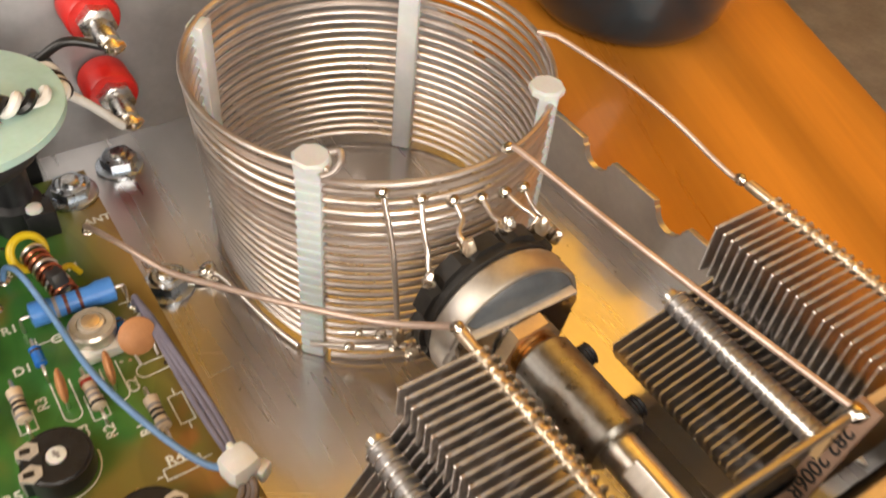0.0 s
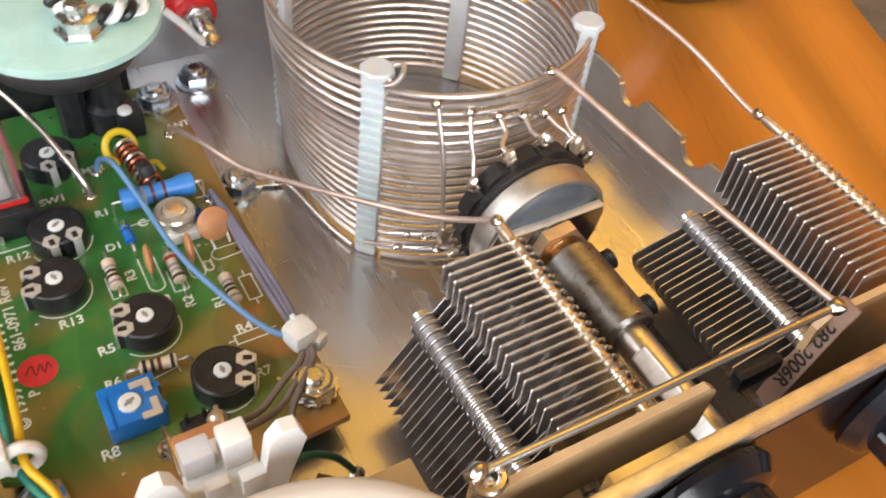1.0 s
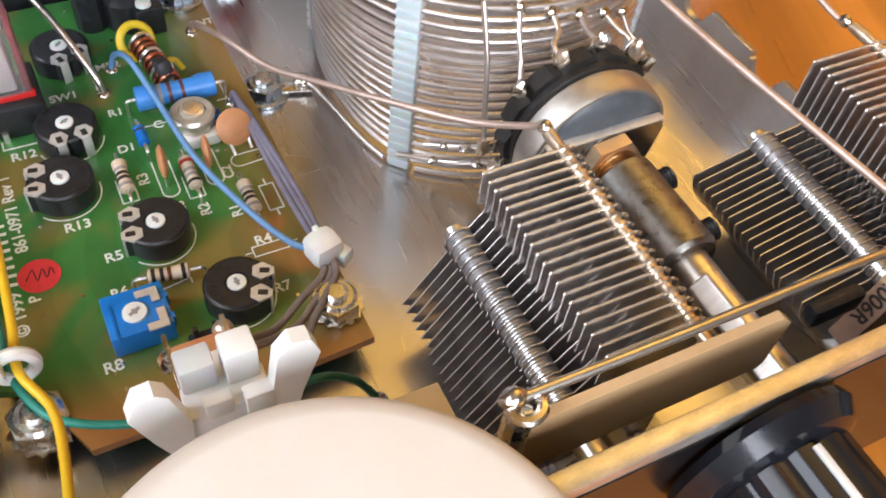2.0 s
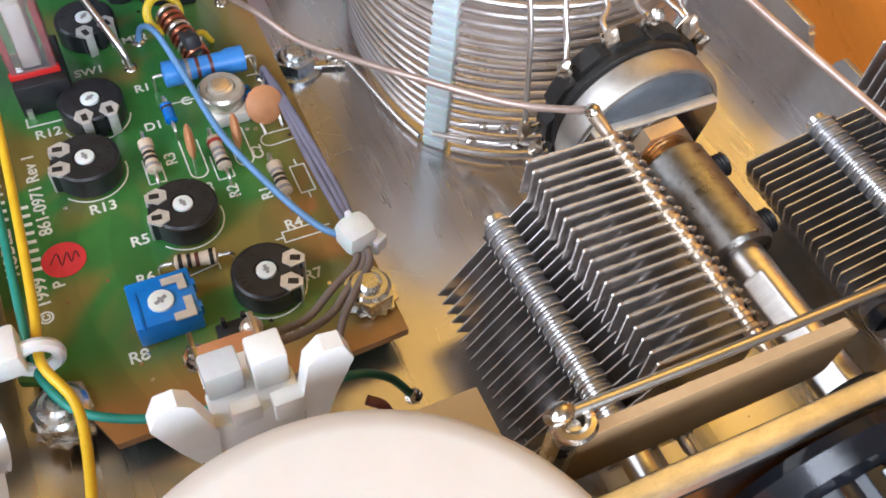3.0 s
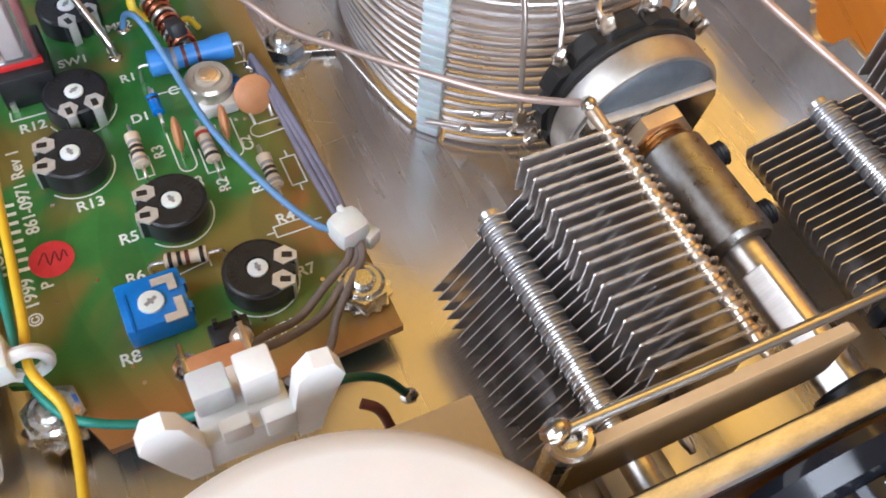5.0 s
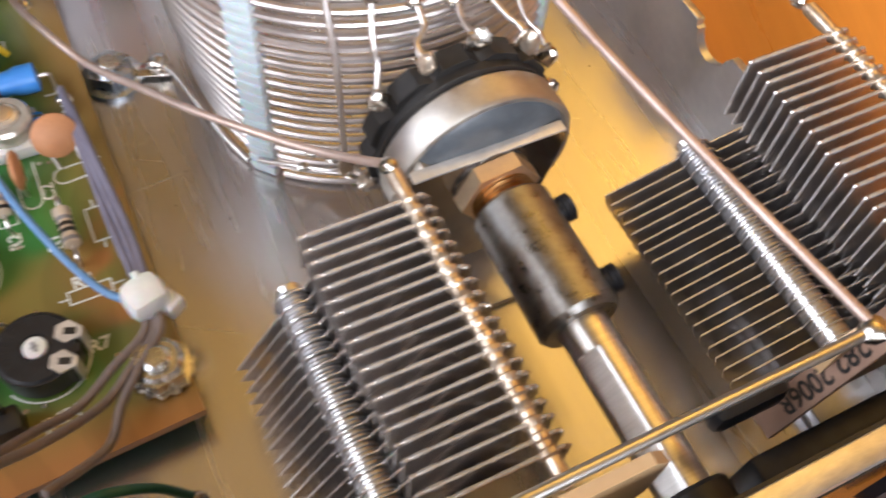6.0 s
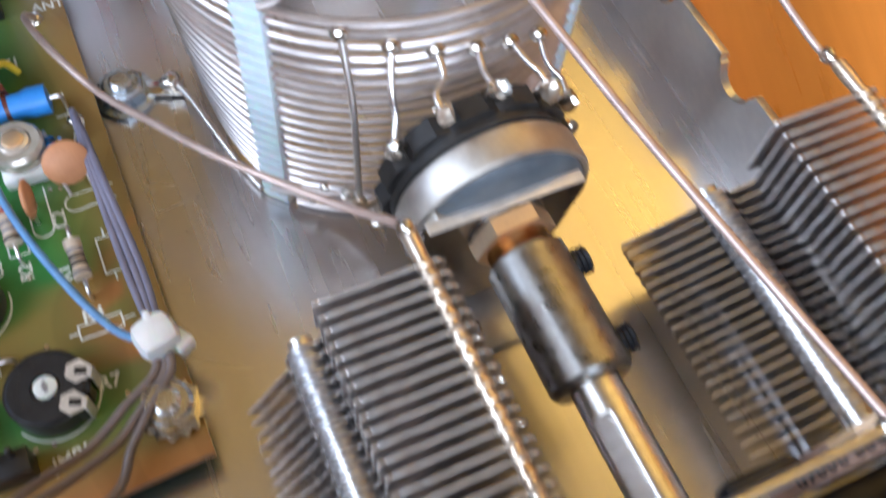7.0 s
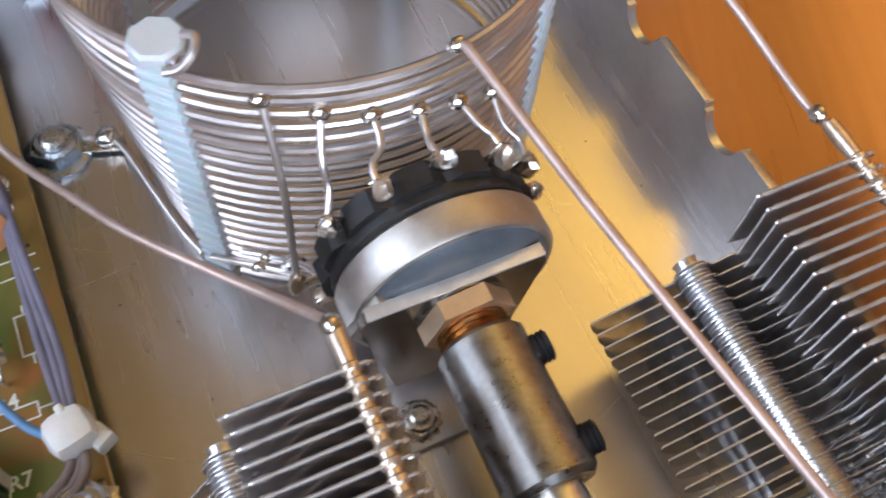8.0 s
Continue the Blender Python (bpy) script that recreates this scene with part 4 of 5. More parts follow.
# unreadable rest of the two lines
for x, y0, n in ((-95.6, 40.6, 8), (-98.7, 51.5, 7)):
    for k in range(n):
        line([(x + 0.95, y0 + 1.75 * k), (x - 0.95 + 0.5 * (k % 3 == 1), y0 + 1.75 * k + 0.1)], 0.62)
line([(-60.3, 32.0), (-54.6, 32.0), (-54.6, 34.0), (-60.3, 34.0)], 0.24, True)
line([(-54.6, 33.0), (-52.9, 33.0)], 0.24), line([(-60.3, 33.0), (-61.6, 33.0)], 0.24)
line([(-54.9, 40.4), (-52.5, 40.4), (-52.5, 46.2), (-54.9, 46.2)], 0.26, True)
line([(-53.7, 46.2), (-53.7, 47.6)], 0.26), line([(-53.7, 40.4), (-53.7, 39.0)], 0.26)
line([(-76.5, 50.5), (-73.9, 50.5), (-73.9, 54.5)], 0.24), line([(-76.5, 50.5), (-76.5, 56)], 0.24)
line([(-66.2, 47.6), (-63.6, 47.6), (-63.6, 52)], 0.24), line([(-66.2, 47.6), (-66.2, 53)], 0.24)
line(arc(-68.6, 50.6, 1.4, 180, 360) + [(-67.2, 57.5)], 0.24), line([(-70.0, 50.6), (-70.0, 58)], 0.24)
line(arc(-61.0, 50.6, 1.4, 180, 360) + [(-59.6, 57.5)], 0.24), line([(-62.4, 50.6), (-62.4, 57)], 0.24)
line(arc(-56.0, 53.2, 1.4, 60, 270) + [(-50.4, 52.2)], 0.24), line([(-55.5, 54.6), (-50.4, 54.6)], 0.24)
line([(-70.8, 30.9), (-70.8, 32.0), (-78, 30.9)], 0.22), line([(-69.5, 68.5), (-69.5, 66.8), (-64, 66.8)], 0.24), line([(-55, 69.0), (-53.2, 69.0), (-53.2, 73.5)], 0.24)
line([(-91.8, 71.5), (-91.8, 69.5), (-83.8, 69.5), (-83.8, 72)], 0.3)
for cx, cy, a0 in ((-81.2, 68.2, 200), (-84.5, 55.9, -140), (-73.0, 41.5, -140), (-65.2, 25.3, -150)):
    line(arc(cx, cy, 5.6, a0, a0 + 150, 18), 0.24)
for x, y in ((-73.2, 77.9), (-52.6, 67.8), (-70.4, 84.0), (-53.6, 89.4), (-52.6, 63.0)):
    part("solder_pad", Shape().lathe((x, y, BZ), (0, 0, 1), [(0, 1.25), (0.12, 1.2), (0.5, 0.6)], 18), SOLDER, pcb)
rnd = random.Random(3)
for k in range(46):
    x, y = rnd.uniform(BX0 + 2, BX1 - 2), rnd.uniform(BY0 + 3, BY1 - 3)
    part("via", Shape().lathe((x, y, BZ), (0, 0, 1), [(0, 0.38), (0.06, 0.36), (0.06, 0.18), (0.02, 0.16)], 8), SOLDER, pcb)

# round red sticker with a pen mark
stk = thing("inspection_sticker", (-91.6, 40.9, BZ), "round red paper sticker with pen scribble on board", "sticker")
part("paper", Shape().lathe((-91.6, 40.9, BZ), (0, 0, 1), [(0.03, 3.2), (0.12, 3.2)], 36), RED_PAPER, stk)
part("pen_scribble", Shape().tube([(-93.6, 40.5, 6.14), (-92.4, 42.3, 6.14), (-92.0, 39.9, 6.14), (-91.0, 42.1, 6.14), (-90.6, 40.1, 6.14), (-89.8, 41.9, 6.14), (-89.4, 40.5, 6.14)], 0.10, 5, 4), INK, stk)


# ==== parts on the board ====
def trimmer():
    t = thing("trimmer_potentiometer", (0, 0, 0), "round black plastic trimmer with white slotted rotor", "trimmer", "round trimmers")
    o = arc(0, 0, 5.15, -52, 232, 30) + [(-3.0, -5.0), (-3.0, -4.3), (-0.6, -4.3), (-0.6, -5.2), (0.6, -5.2), (0.6, -4.3), (3.0, -4.3), (3.0, -5.0)]
    part("body", Shape().slab(o, 2, 0.5, 4.0).lathe((0, 0, 3.98), (0, 0, 1), [(0, 4.9), (0.35, 4.55), (0.35, 1.9), (0.1, 1.8)], 40), BLACK_PL, t)
    ro = part("rotor", Shape().lathe((0, 0, 3.9), (0, 0, 1), [(0, 1.5), (0.55, 1.45), (0.62, 1.25)], 24), NYLON, t, "white rotor")
    s = Shape().box((0, 0, 4.53), (1.5, 0.5, 0.1), 0, Matrix.Rotation(0.5, 4, "Z")).box((0, 0, 4.54), (0.9, 0.34, 0.1), 0, Matrix.Rotation(0.5 + math.pi / 2, 4, "Z"))
    part("slot", s, BAND_GREY, ro)
    for sx in (-1, 1):
        x = sx * 2.05
        hx = [(x + 1.6 * math.cos(math.pi * k / 3), -3.6 + 1.65 * math.sin(math.pi * k / 3)) for k in range(6)]
        te = part("terminal", Shape().slab(hx, 2, 4.12, 4.55).box((x, -5.2, 2.3), (1.5, 0.4, 4.5), 0.1), TINPLATE, t, "tinned terminal plate")
        part("terminal_hole", Shape().box((x, -4.0, 4.56), (0.95, 1.5, 0.08), 0.0), BLACK_PH, te)
    # raised ring marks
    for k in range(9):
        a = radians(35 + 13 * k)
        part("moulded_mark", Shape().box((3.7 * math.cos(a), 3.7 * math.sin(a), 4.36), (0.9, 0.22, 0.1), 0, Matrix.Rotation(a, 4, "Z")), BLACK_PH, t)
    return t


tr = trimmer()
for x, y, tn in ((-84.5, 55.9, -100), (-73.0, 41.5, -98), (-65.2, 25.3, 68), (-78.0, 88.5, 20)):
    copy_thing(tr, at(x, y, BZ, tn))
tr.matrix_basis = at(-81.2, 68.2, BZ, 6)

bt = thing("square_trimmer", (-80.2, 25.0, BZ), "square blue plastic trimmer with white rotor", "trimmer")
part("body", Shape().box((-80.0, 25.7, BZ + 2.5), (9.0, 8.0, 4.6), 0.3), BLUE_PL, bt)
part("rotor", Shape().lathe((-80.3, 25.2, BZ + 4.8), (0, 0, 1), [(0, 1.8), (0.4, 1.75), (0.45, 1.5)], 24), NYLON, bt, "white rotor")
part("slot", Shape().box((-80.3, 25.2, BZ + 5.26), (1.9, 0.55, 0.1), 0, Matrix.Rotation(0.5, 4, "Z")).box((-80.3, 25.2, BZ + 5.27), (1.1, 0.4, 0.1), 0, Matrix.Rotation(2.07, 4, "Z")), BAND_GREY, bt)
part("terminal", Shape().slab([(-79.6, 28.6), (-76.4, 28.6), (-76.4, 26.0), (-77.6, 26.0), (-77.6, 27.4), (-79.6, 27.4)], 2, BZ + 4.9, BZ + 5.2), TINPLATE, bt, "tinned angled terminal")
part("terminal", Shape().slab([(-79.2, 21.2), (-76.2, 21.2), (-76.2, 24.6), (-77.4, 24.6), (-77.4, 22.4), (-79.2, 22.4)], 2, BZ + 4.9, BZ + 5.2), TINPLATE, bt, "tinned angled terminal")
for y in (23.0, 27.0):
    part("boss", Shape().box((-75.6, y, BZ + 3.6), (0.9, 1.2, 2.4), 0.2), BLUE_PL, bt)
part("moulded_line", Shape().box((-83.4, 24.4, BZ + 4.93), (0.3, 6.4, 0.1)), BLUE_BEAD, bt)


def axial(name, label, L, R, bands, material, cat, bulge=1.15, lead=2.2, sag=1.0):
    """A part lying along x on bent leads."""
    t = thing(name, (0, 0, 0), label, cat, "axial parts" if cat == "resistor" else "")
    h = L / 2
    z = R + sag
    part("body", Shape().lathe((-h, 0, z), (1, 0, 0), [(0, R * 0.6), (0.25, R * bulge), (L * 0.2, R * bulge), (L * 0.28, R), (L * 0.72, R), (L * 0.8, R * bulge), (L - 0.25, R * bulge), (L, R * 0.6)], 20), material, t)
    for f, m in bands:
        rr = R * (bulge if f < 0.24 or f > 0.76 else 1.0) + 0.04
        part("colour_band", Shape().lathe((-h + L * f - 0.28, 0, z), (1, 0, 0), [(0, rr - 0.1), (0, rr), (0.6, rr), (0.6, rr - 0.1)], 20), m, t)
    for s in (-1, 1):
        part("lead", Shape().tube([(s * (h - 0.2), 0, z), (s * (h + lead * 0.7), 0, z), (s * (h + lead), 0, z - 0.6), (s * (h + lead), 0, 0)], 0.3, 6, 4), TINNED, t)
    return t


B1, B2, B3, B4 = BAND_BROWN, BAND_DARK, BAND_GREY, BAND_RED
r = axial("resistor", "small beige resistor with dark colour bands", 6.3, 1.05, [(0.13, B3), (0.36, B2), (0.52, B2), (0.68, B3)], BEIGE, "resistor")
r.matrix_basis = pose(-0.0752, 0.0545, BZ * MM, 0, 0, 90) @ pose(0, 0, 0.0004, 0, -6, 0)
r2 = axial("resistor", "small beige resistor with red and grey bands", 6.3, 1.05, [(0.12, B2), (0.34, B3), (0.52, B3), (0.80, B4)], BEIGE, "resistor")
r2.matrix_basis = pose(-0.0649, 0.0514, BZ * MM, 0, 0, 92) @ pose(0, 0, 0.0004, 0, -6, 0)
copy_thing(r, pose(-0.0576, 0.0428, BZ * MM, 0, 0, 91) @ pose(0, 0, 0.0004, 0, -6, 0))
r3 = axial("resistor", "small beige resistor with brown and black bands", 6.3, 1.05, [(0.14, B2), (0.34, B2), (0.52, B1), (0.85, B2)], BEIGE, "resistor")
r3.matrix_basis = at(-73.8, 32.4, BZ, -8)
rp = axial("power_resistor", "large pale blue power resistor with dark bands", 14.2, 1.85, [(0.30, B3), (0.42, B1), (0.58, B1), (0.76, BEIGE)], BLUE_RES, "resistor", 1.2, 1.6, 1.6)
rp.matrix_basis = at(-61.8, 70.2, BZ, -2)
d1 = axial("glass_diode", "small blue glass diode with bright leads", 3.8, 0.95, [(0.75, BAND_DARK)], BLUE_BEAD, "diode", 1.05, 1.8, 1.6)
copy_thing(d1, pose(-0.0566, 0.0616, BZ * MM, 0, 0, 98))
d1.matrix_basis = pose(-0.0701, 0.0622, BZ * MM, 0, 0, 91) @ pose(0, 0, 0.0006, 0, -10, 0)


def disc_cap(R, label):
    """Disc standing upright in the xz plane."""
    t = thing("disc_capacitor", (0, 0, 0), label, "capacitor", "ceramic disc capacitors")
    part("disc", Shape().lathe((0, -0.75, R + 1.3), (0, 1, 0), [(0, R * 0.35), (0.22, R * 0.75), (0.55, R * 0.97), (0.75, R), (0.95, R * 0.97), (1.28, R * 0.75), (1.5, R * 0.35)], 28), CERAMIC, t)
    for s in (-1, 1):
        part("lead", Shape().tube([(s * R * 0.55, 0, 2.4), (s * R * 0.5, 0, 1.0), (s * R * 0.5, 0, 0)], 0.28, 6, 3), TINNED, t)
    return t


dc = disc_cap(3.3, "round orange ceramic disc capacitor standing on board")
dc2 = disc_cap(2.9, "thin orange ceramic disc capacitor seen edge on")
copy_thing(dc2, at(-61.3, 53.2, BZ, 84))
dc2.matrix_basis = at(-68.7, 53.4, BZ, 84)
dc.matrix_basis = at(-54.6, 55.0, BZ, 12, -34)

tc = thing("trimmer_capacitor", (-60.9, 62.6, BZ), "round film trimmer capacitor on white base", "capacitor")
part("base", Shape().box((-60.8, 61.8, BZ + 1.2), (6.6, 7.2, 2.4), 0.5), WHITE_PL, tc, "white square base")
part("film_drum", Shape().lathe((-60.9, 62.6, BZ + 2.3), (0, 0, 1), [(0, 3.7), (0.5, 3.9), (2.4, 3.9), (2.9, 3.5), (2.9, 2.4), (2.6, 2.3), (3.2, 2.1), (3.4, 1.6)], 36), CLEARCAP, tc, "clear amber plate stack")
part("screw", Shape().lathe((-60.9, 62.6, BZ + 5.4), (0, 0, 1), [(0, 1.6), (0.5, 1.5), (0.6, 1.2)], 20).box((-60.9, 62.6, BZ + 6.02), (2.4, 0.4, 0.12), 0, Matrix.Rotation(0.8, 4, "Z")), GOLD_NUT, tc)

# small toroid transformer: copper windings round a yellow ring
tf = thing("toroid_transformer", (-63.9, 78.0, BZ), "small yellow toroid wound with copper wire", "transformer")
tn = Vector((0.30, -0.80, 0.52)).normalized()
tu = Vector((1, 0.3, 0)).cross(tn).normalized()
tv = tn.cross(tu)
tcn = Vector((-65.2, 82.0, BZ + 6.6))
part("core", Shape().tube([tcn + (tu * math.cos(a) + tv * math.sin(a)) * 3.0 for a in [2 * math.pi * k / 28 for k in range(28)]], 0.75, 10, 1, True), YELLOW, tf, "yellow ring core")
bn = Shape().box((-63.3, 76.6, BZ + 4.9), (2.9, 9.0, 3.6), 0.9, Matrix.Rotation(0.25, 4, "Z") @ Matrix.Rotation(-0.35, 4, "X"))
part("ferrite_tube", bn, FERRITE, tf)
for k in range(9):
    f = k / 8
    c = Vector((-64.6, 80.8, BZ + 6.6)).lerp(Vector((-62.2, 72.6, BZ + 3.4)), f)
    s = Shape().tube([c + Vector((1.85 * math.cos(a), 0.3 * math.sin(a * 2), 2.2 * math.sin(a))) for a in [2 * math.pi * j / 14 for j in range(14)]], 0.45, 6, 2, True)
    part("turn", s, ENAMEL if k % 3 else TINNED, tf)
part("yellow_end", Shape().tube([(-61.6, 78.4, BZ + 3.4), (-59.6, 79.6, BZ + 2.6), (-58.2, 79.2, BZ + 0.4)], 0.55), YELLOW, tf)

# illuminated push switch: black base, clear and red cap
ps = thing("push_switch", (-87.4, 79, BZ), "push switch with clear red cap on black base", "switch")
part("base", Shape().box((-87.6, 77.5, BZ + 3.2), (8.6, 11.5, 6.4), 0.4), BLACK_PL, ps)
part("cap", Shape().box((-88.0, 79.4, BZ + 13.0), (7.6, 11, 13), 0.8), CLEAR, ps, "clear plastic cap")
for sx in (-1, 1):
    part("red_side", Shape().box((-88.0 + sx * 3.0, 79.3, BZ + 12.8), (1.0, 9.6, 12.0), 0.3), RED_CLEAR, ps, "clear red side wall")
part("plunger", Shape().box((-88.0, 79.6, BZ + 13.2), (2.8, 7.4, 11.5), 0.4), WHITE_PL, ps)
part("red_rim", Shape().box((-88.0, 74.4, BZ + 6.8), (8.0, 1.2, 1.4), 0.3), RED_PL, ps)
for sx in (-1, 1):
    part("leg", Shape().box((-87.6 + sx * 3.2, 71.5, BZ + 0.9), (0.9, 0.6, 1.8)), TINNED, ps)

jp = thing("jumper_header", (-72.4, 18.2, BZ), "small black jumper header with two pins", "connector")
part("housing", Shape().box((-71.8, 17.6, BZ + 2.0), (5.6, 3.4, 4.0), 0.3), BLACK_PL, jp)
for dx in (-1.6, 1.2):
    part("pin", Shape().box((-71.8 + dx, 18.6, BZ + 3.6), (0.7, 0.7, 4.6), 0.1), BLACK_PH, jp)
pillar = thing("black_support", (-63.4, 97, BZ), "black plastic support pillar with a pale screw", "support")
part("pillar", Shape().lathe((-63.4, 97.0, BZ), (0, 0, 1), [(0, 4.6), (6.0, 4.6), (7.0, 3.4), (22, 3.0)], 24).box((-60.6, 93.4, BZ + 3), (5.5, 5.0, 6.0), 0.4), BLACK_PL, pillar)
part("screw", Shape().lathe((-61.2, 92.8, BZ + 6.0), (0, 0, 1), [(0, 1.5), (0.7, 1.4), (0.9, 1.0)], 18), NYLON, pillar)

# ==== balun over the rear of the board ====
bal = thing("toroid_balun", (-68, 94, 13), "toroid balun clamped under a pale green fibreglass disc", "transformer")
part("clamp_disc", Shape().lathe((-68.5, 94.5, 34.4), (0, 0, 1), [(0, 17.4), (0.2, 17.8), (1.6, 17.8), (1.8, 17.4)], 72), FIBRE, bal, "pale green round fibreglass disc")
part("core", Shape().tube([(-69.5 + 10.2 * math.cos(a), 96.5 + 10.2 * math.sin(a), 29.6) for a in [2 * math.pi * k / 32 for k in range(32)]], 4.4, 12, 1, True), FERRITE, bal)
part("lower_post", Shape().tube([(-70.5, 98, 6), (-70.5, 98, 35)], 3.0), BLACK_PL, bal)
part("bolt", Shape().lathe((-66.6, 87.6, 36.2), (0, 0, 1), [(0, 2.0), (5.6, 2.0), (6.0, 1.6)], 18), ZINC, bal)
part("nut", Shape().lathe((-66.6, 87.6, 36.2), (0, 0, 1), [(0, 4.6), (0.7, 4.6), (0.7, 3.7), (3.4, 3.7), (3.7, 3.2)], 6), ZINC, bal)
part("solder_tag", Shape().box((-68.4, 92.6, 38.6), (2.6, 9, 0.6), 0.2, Matrix.Rotation(0.2, 4, "X")).blob((-69.0, 95.4, 40.0), (1.5, 1.8, 1.2), 5), SOLDER, bal)


def twist(name, path, label, R=1.05, r_=0.95, turns=6.0):
    p = curve_points(path, 24)
    n = len(p)
    t = thing(name, path[0], label, "wire")
    for ph, m, nm in ((0, W_BLACK, "black_strand"), (math.pi, W_WHITE, "white_strand")):
        q = []
        for i in range(n):
            d = (p[min(i + 1, n - 1)] - p[max(i - 1, 0)]).normalized()
            u = d.cross(Vector((0, 0, 1))).normalized()
            w = u.cross(d)
            a = ph + 2 * math.pi * turns * i / n
            q.append(p[i] + (u * math.cos(a) + w * math.sin(a)) * R)
        part(nm, Shape().tube(q, r_, 8, 1), m, t)
    return t


twist("twisted_pair", [(-69.5, 93.5, 39.6), (-65.0, 88.4, 38.6), (-58.0, 89.0, 37.6), (-51.4, 95, 33.5), (-50.2, 103, 30), (-51.0, 112, 30)], "black and white twisted pair from balun to posts", turns=7.5)
wire("white_tail", [(-51.2, 97.5, 32.4), (-46.5, 100.6, 26.0), (-40.0, 104.8, 15.6)], 0.9, W_WHITE, "white wire end soldered to a binding post")
wire("black_tail", [(-51.5, 110, 31), (-46, 109, 34.0), (-40.0, 107.0, 32.6)], 0.9, W_BLACK, "black wire end soldered to a binding post")


def binding_post():
    t = thing("binding_post", (0, 0, 0), "red insulated binding post with soldered metal stud", "terminal", "binding posts")
    part("insulator", Shape().lathe((0, 12.5, 0), (0, -1, 0), [(0, 5.2), (6.4, 5.2), (7.0, 4.8), (7.2, 3)], 32), RED_PL, t, "red plastic insulator")
    part("nut", Shape().lathe((0, 5.3, 0), (0, -1, 0), [(0, 3.7), (2.4, 3.7), (2.7, 3.2)], 6), ZINC, t)
    part("stud", Shape().lathe((0, 3, 0), (0, -1, 0), [(0, 2.1), (5.5, 2.1), (6.2, 1.7)], 16), ZINC, t)
    part("solder_joint", Shape().blob((0.4, -3.6, -0.8), (2.0, 1.8, 1.6), 2, 2, 0.35), SOLDER, t)
    return t


bp_ = binding_post()
copy_thing(bp_, at(-39.0, 108.4, 34.0))
bp_.matrix_basis = at(-38.4, 108.4, 16.4)

# ==== insulated wires ====
wire("yellow_wire", [(-94.8, 84, 15), (-95.0, 59.1, 14.0), (-95.4, 40.4, 14.0), (-95.9, 27.1, 14.0), (-96.4, 19.6, 14.0), (-93.6, 12.3, 14.0), (-93.6, 4, 14.5), (-95.0, -8, 16)], 0.68, W_YELLOW, "yellow insulated wire running along the board edge", "wiring")
wire("green_wire", [(-98.2, 84, 12), (-98.0, 60, 12), (-97.9, 45.0, 12.0), (-97.9, 29.1, 12.0), (-97.8, 21.2, 10.6), (-95.0, 14.5, 10), (-90.7, 11.0, 10.0), (-84.5, 8.4, 10.0), (-78.0, 6.4, 11.5), (-73, 2, 20)], 0.62, W_TEAL, "green insulated wire curving past the board corner", "wiring")
wire("blue_wire", [(-70.4, 84.0, 6.2), (-69.4, 82.6, 10.2), (-67.8, 76.5, 13.6), (-66.0, 67.0, 12.4), (-63.8, 51.6, 11.8), (-59.8, 38.6, 11.4), (-55.6, 29.6, 10.8), (-51.6, 26.0, 10.2)], 0.55, W_BLUE, "light blue insulated wire slanting across the board", "wiring")
for k, dx in enumerate((-0.9, 0.4, 1.5)):
    wire("violet_wire", [(-52.6 + 0.3 * k, 67.6 - 1.6 * k, 6.2), (-52.3 + 0.2 * k, 66.0 - 1.4 * k, 9.0), (-51.9 + dx * 0.5, 52.6, 9.2 + 0.3 * k), (-51.3 + dx * 0.8, 38.4, 9.4), (-50.9 + dx * 0.5, 29.0, 9.6)], 0.56, W_VIOLET, "grey violet insulated wire beside the board edge", "wiring")
for k, pts in enumerate(([(-51.2, 26, 9.4), (-52.6, 22.4, 9.2), (-57.0, 19.6, 9.2), (-62.4, 16.0, 9.2), (-67.5, 12.6, 14), (-71.6, 6.4, 24)], [(-50.6, 26, 9.2), (-51.4, 22.2, 9.0), (-55.6, 18.2, 9.2), (-59.8, 14.6, 10), (-66.5, 10.0, 16), (-71.4, 5.0, 26)], [(-50.2, 26, 9.6), (-50.6, 21.8, 9.6), (-54.6, 17.2, 10.2), (-57.8, 13.8, 9.6), (-60.8, 9.6, 9.0), (-67.6, 5.2, 14)])):
    wire("grey_wire", pts, 0.6, W_GREY, "grey brown insulated wire leaving the cable tie", "wiring")
wire("dark_green_wire", [(-66.5, 1.6, 16.5), (-61.0, 0.8, 18.2), (-56.5, 0.6, 14.5), (-53.4, -0.2, 9.0)], 0.6, W_DKGREEN, "dark green insulated wire to a floor joint", "wiring", [((-53.0, -0.4, 8.4), (1.2, 1.1, 1.4))])
wire("dark_red_wire", [(-60.5, -2.0, 16), (-58.6, -3.4, 15.0), (-57.4, -5.4, 10.5)], 0.7, BAND_BROWN, "dark red brown wire end with solder", "wiring", [((-57.3, -5.6, 10), (1.1, 1.0, 1.2))])
wire("silver_wire", [(-73.2, 77.9, 6.2), (-74.0, 79.6, 9.5), (-78.6, 88.4, 18.0), (-83.6, 96.5, 23.0), (-89.0, 103, 25.0)], 0.62, TINNED, "bare silver wire rising from a board pad", "wiring")


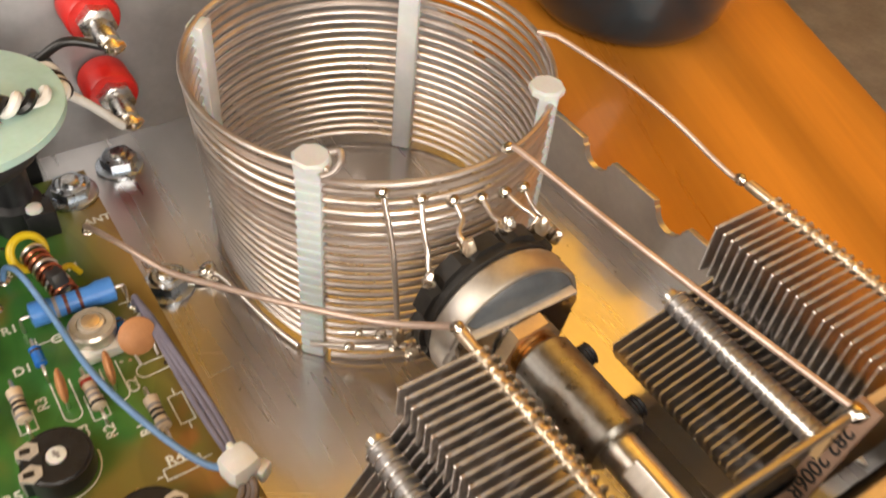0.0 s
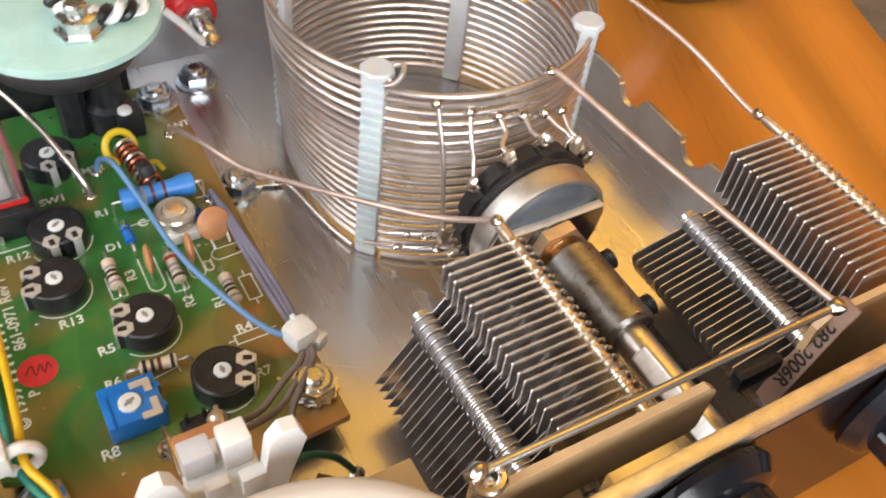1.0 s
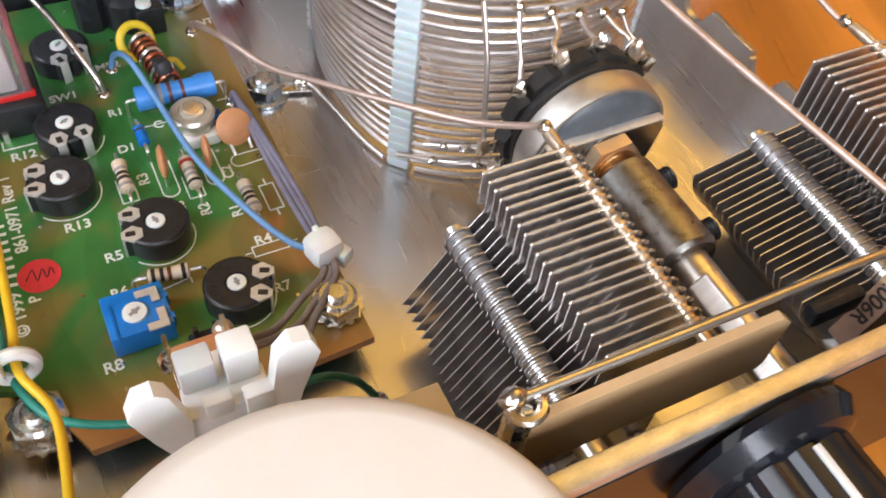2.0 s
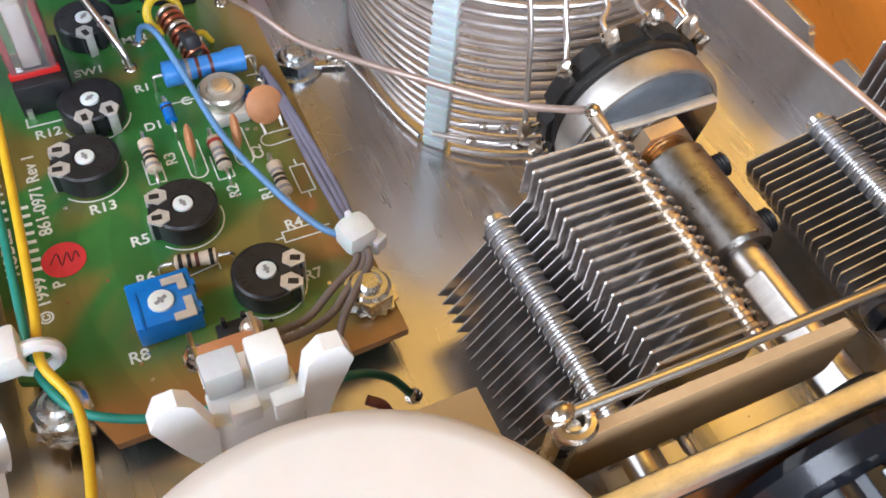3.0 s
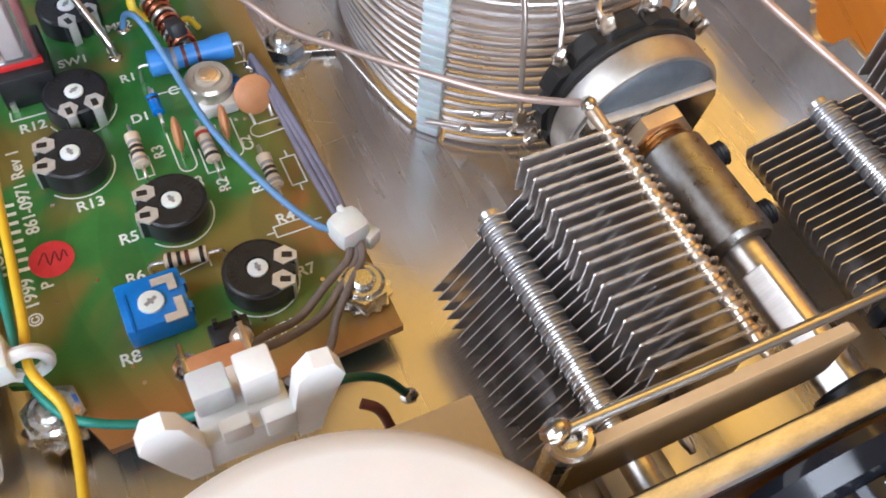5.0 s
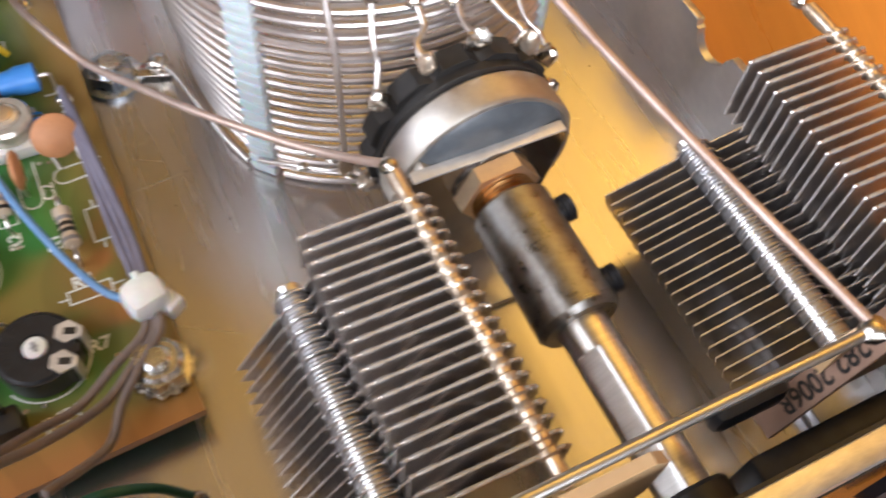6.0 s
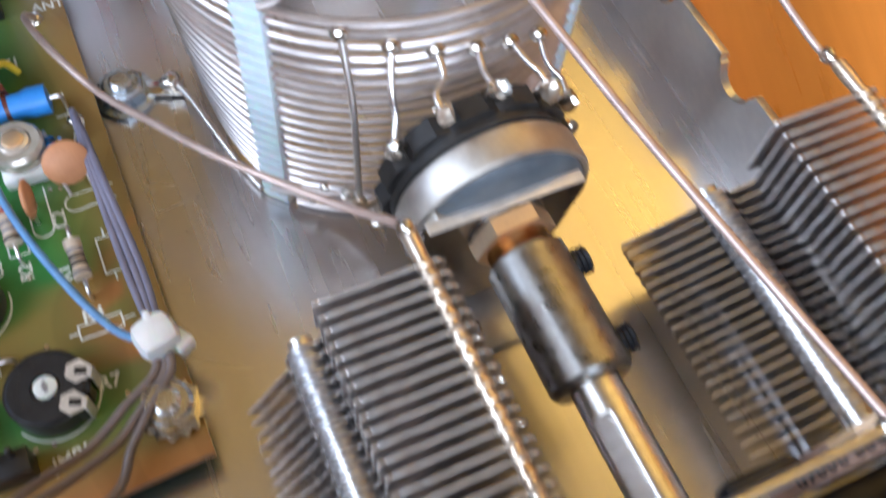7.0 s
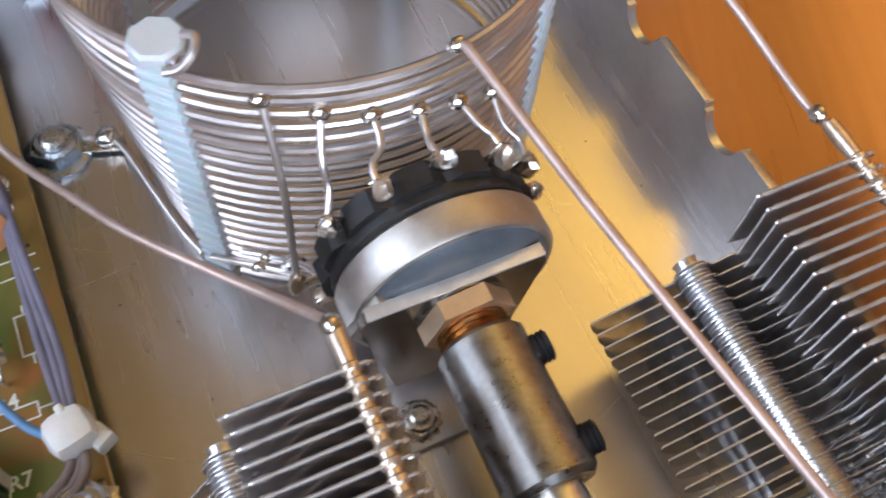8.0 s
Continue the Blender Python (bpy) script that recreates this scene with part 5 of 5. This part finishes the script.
def cable_tie(name, c, turn, label):
    t = thing(name, c, label, "cable tie")
    m = Matrix.Translation(c) @ Matrix.Rotation(turn, 4, "Z")
    s = Shape()
    s.box((0, 0, 0), (5.6, 5.4, 5.0), 1.7)
    s.v = [tuple(m @ Vector(p)) for p in s.v]
    part("head", s, NYLON, t)
    part("tail", Shape().box(m @ Vector((2.2, -1.9, -1.6)), (2.6, 2.8, 3.0), 0.4, Matrix.Rotation(turn + 0.3, 4, "Z")), NYLON, t)
    part("spur", Shape().box(m @ Vector((0.4, 2.2, 1.4)), (1.0, 1.6, 1.8), 0.3, Matrix.Rotation(turn, 4, "Z")), NYLON, t)
    return t


cable_tie("cable_tie", (-50.9, 26.6, 10.4), 0.25, "white nylon cable tie head holding grey wires")
t2 = thing("cable_tie", (-99.4, 21.2, 15), "white nylon cable tie around yellow and green wires", "cable tie")
part("head", Shape().box((-100.6, 21.8, 15.2), (5.0, 5.6, 4.6), 0.6), NYLON, t2)
part("strap", Shape().tube([(-96.8 + 2.6 * math.cos(a), 21.2, 13.0 + 2.9 * math.sin(a)) for a in [2 * math.pi * k / 16 for k in range(16)]], 0.95, 8, 2, True), NYLON, t2)

# ==== meter with its lamp holder ====
met = thing("panel_meter", (-64, -20, 0), "buff panel meter box behind the front panel", "meter")
part("flange", Shape().box((-58.6, -20.6, 15.0), (14.6, 18.4, 30), 0.3), BUFF, met, "buff flat topped meter box")
part("core_box", Shape().box((-76.0, -20.6, 14.0), (19.6, 17.6, 28), 0.6), CREAM, met)
cov = thing("round_cover", (-74.2, -38.6, 42.2), "round cream plastic cover lying on the panel edge", "cover")
part("dish", Shape().lathe((-74.2, -38.6, 42.1), (0, 0, 1), [(0, 20), (0.2, 22.0), (2.9, 22.0), (3.6, 16), (4.0, 10), (4.2, 4), (4.2, 0.5)], 96), CREAM, cov)
part("rim", Shape().lathe((-74.2, -38.6, 42.1), (0, 0, 1), [(0.2, 22.0), (0.4, 23.6), (0.8, 24.4), (1.3, 24.6), (1.8, 24.4), (2.3, 23.7), (2.7, 22.8), (2.9, 22.0)], 96), CREAM, cov, "rounded outer rim")
lh = thing("lamp_holder", (-74.5, -8, 30), "white plastic lamp holder with two flared wings", "lamp holder")
part("block", Shape().box((-74.4, -6.6, 33.6), (9.0, 4.2, 5.6), 0.35), WHITE_PL, lh)
part("upper_block", Shape().box((-72.2, -4.6, 39.0), (3.6, 3.4, 5.4), 0.35), WHITE_PL, lh)
part("clear_block", Shape().box((-76.7, -4.0, 37.6), (3.8, 3.2, 5.6), 0.35), POLY, lh, "milky translucent block")
part("lower_step", Shape().box((-71.4, -8.2, 35.6), (3.2, 1.8, 3.6), 0.3), WHITE_PL, lh)
part("lower_step", Shape().box((-75.6, -8.0, 36.6), (3.0, 1.6, 3.0), 0.3), WHITE_PL, lh)
part("wing", Shape().slab([(-79.0, 30.6), (-78.6, 36.0), (-80.2, 42.6), (-81.4, 43.8), (-83.2, 43.6), (-84.4, 40.6), (-82.6, 34.5), (-81.2, 30.6)], 1, -8.9, -7.0), WHITE_PL, lh)
part("wing", Shape().slab([(-69.8, 30.6), (-70.0, 36.6), (-69.2, 42.6), (-67.6, 44.6), (-65.6, 44.2), (-64.6, 41.2), (-66.6, 35.0), (-67.6, 30.6)], 1, -8.9, -7.0), WHITE_PL, lh)
part("terminal", Shape().box((-78.4, 2.0, 30.6), (0.6, 7.5, 2.6), 0.1).blob((-78.4, 5.4, 26.6), (1.6, 1.5, 1.9), 3), SOLDER, lh, "soldered tag")
part("terminal", Shape().box((-71.6, 2.0, 31.6), (0.6, 6.5, 2.6), 0.1).blob((-71.8, 4.2, 31.2), (1.3, 1.2, 1.4), 8), FLUX, lh, "soldered tag")
part("stem", Shape().box((-74.4, -2.8, 33.0), (7.4, 4.4, 4.6), 0.3), WHITE_PL, lh)
mc = thing("meter_bypass_capacitor", (-75, 1.8, 28), "flat orange brown ceramic capacitor across lamp tags", "capacitor")
part("disc", Shape().box((-74.9, 1.4, 31.2), (7.0, 5.0, 1.8), 0.8), CERAMIC, mc)
for s in (-1, 1):
    part("lead", Shape().tube([(-74.9 + s * 2.6, 2.8, 31), (-74.9 + s * 3.3, 4.4, 30.2), (-74.9 + s * 3.4, 5.2, 28.4)], 0.3, 6, 4), TINNED, mc)

# black block added at the rear of the board, widened over bright floor reflections
cb = thing("connector_block", (-84, 114, 0), "black block added at the rear, covering bright floor reflections", "connector")
part("body", Shape().box((-80, 114.6, 11), (47, 13, 22), 0.6), BLACK_PL, cb)
for k in range(3):
    part("clamp_screw", Shape().lathe((-97 + 12 * k, 114, 22), (0, 0, 1), [(0, 2.4), (0.8, 2.3), (1.0, 1.8)], 18), ZINC, cb)
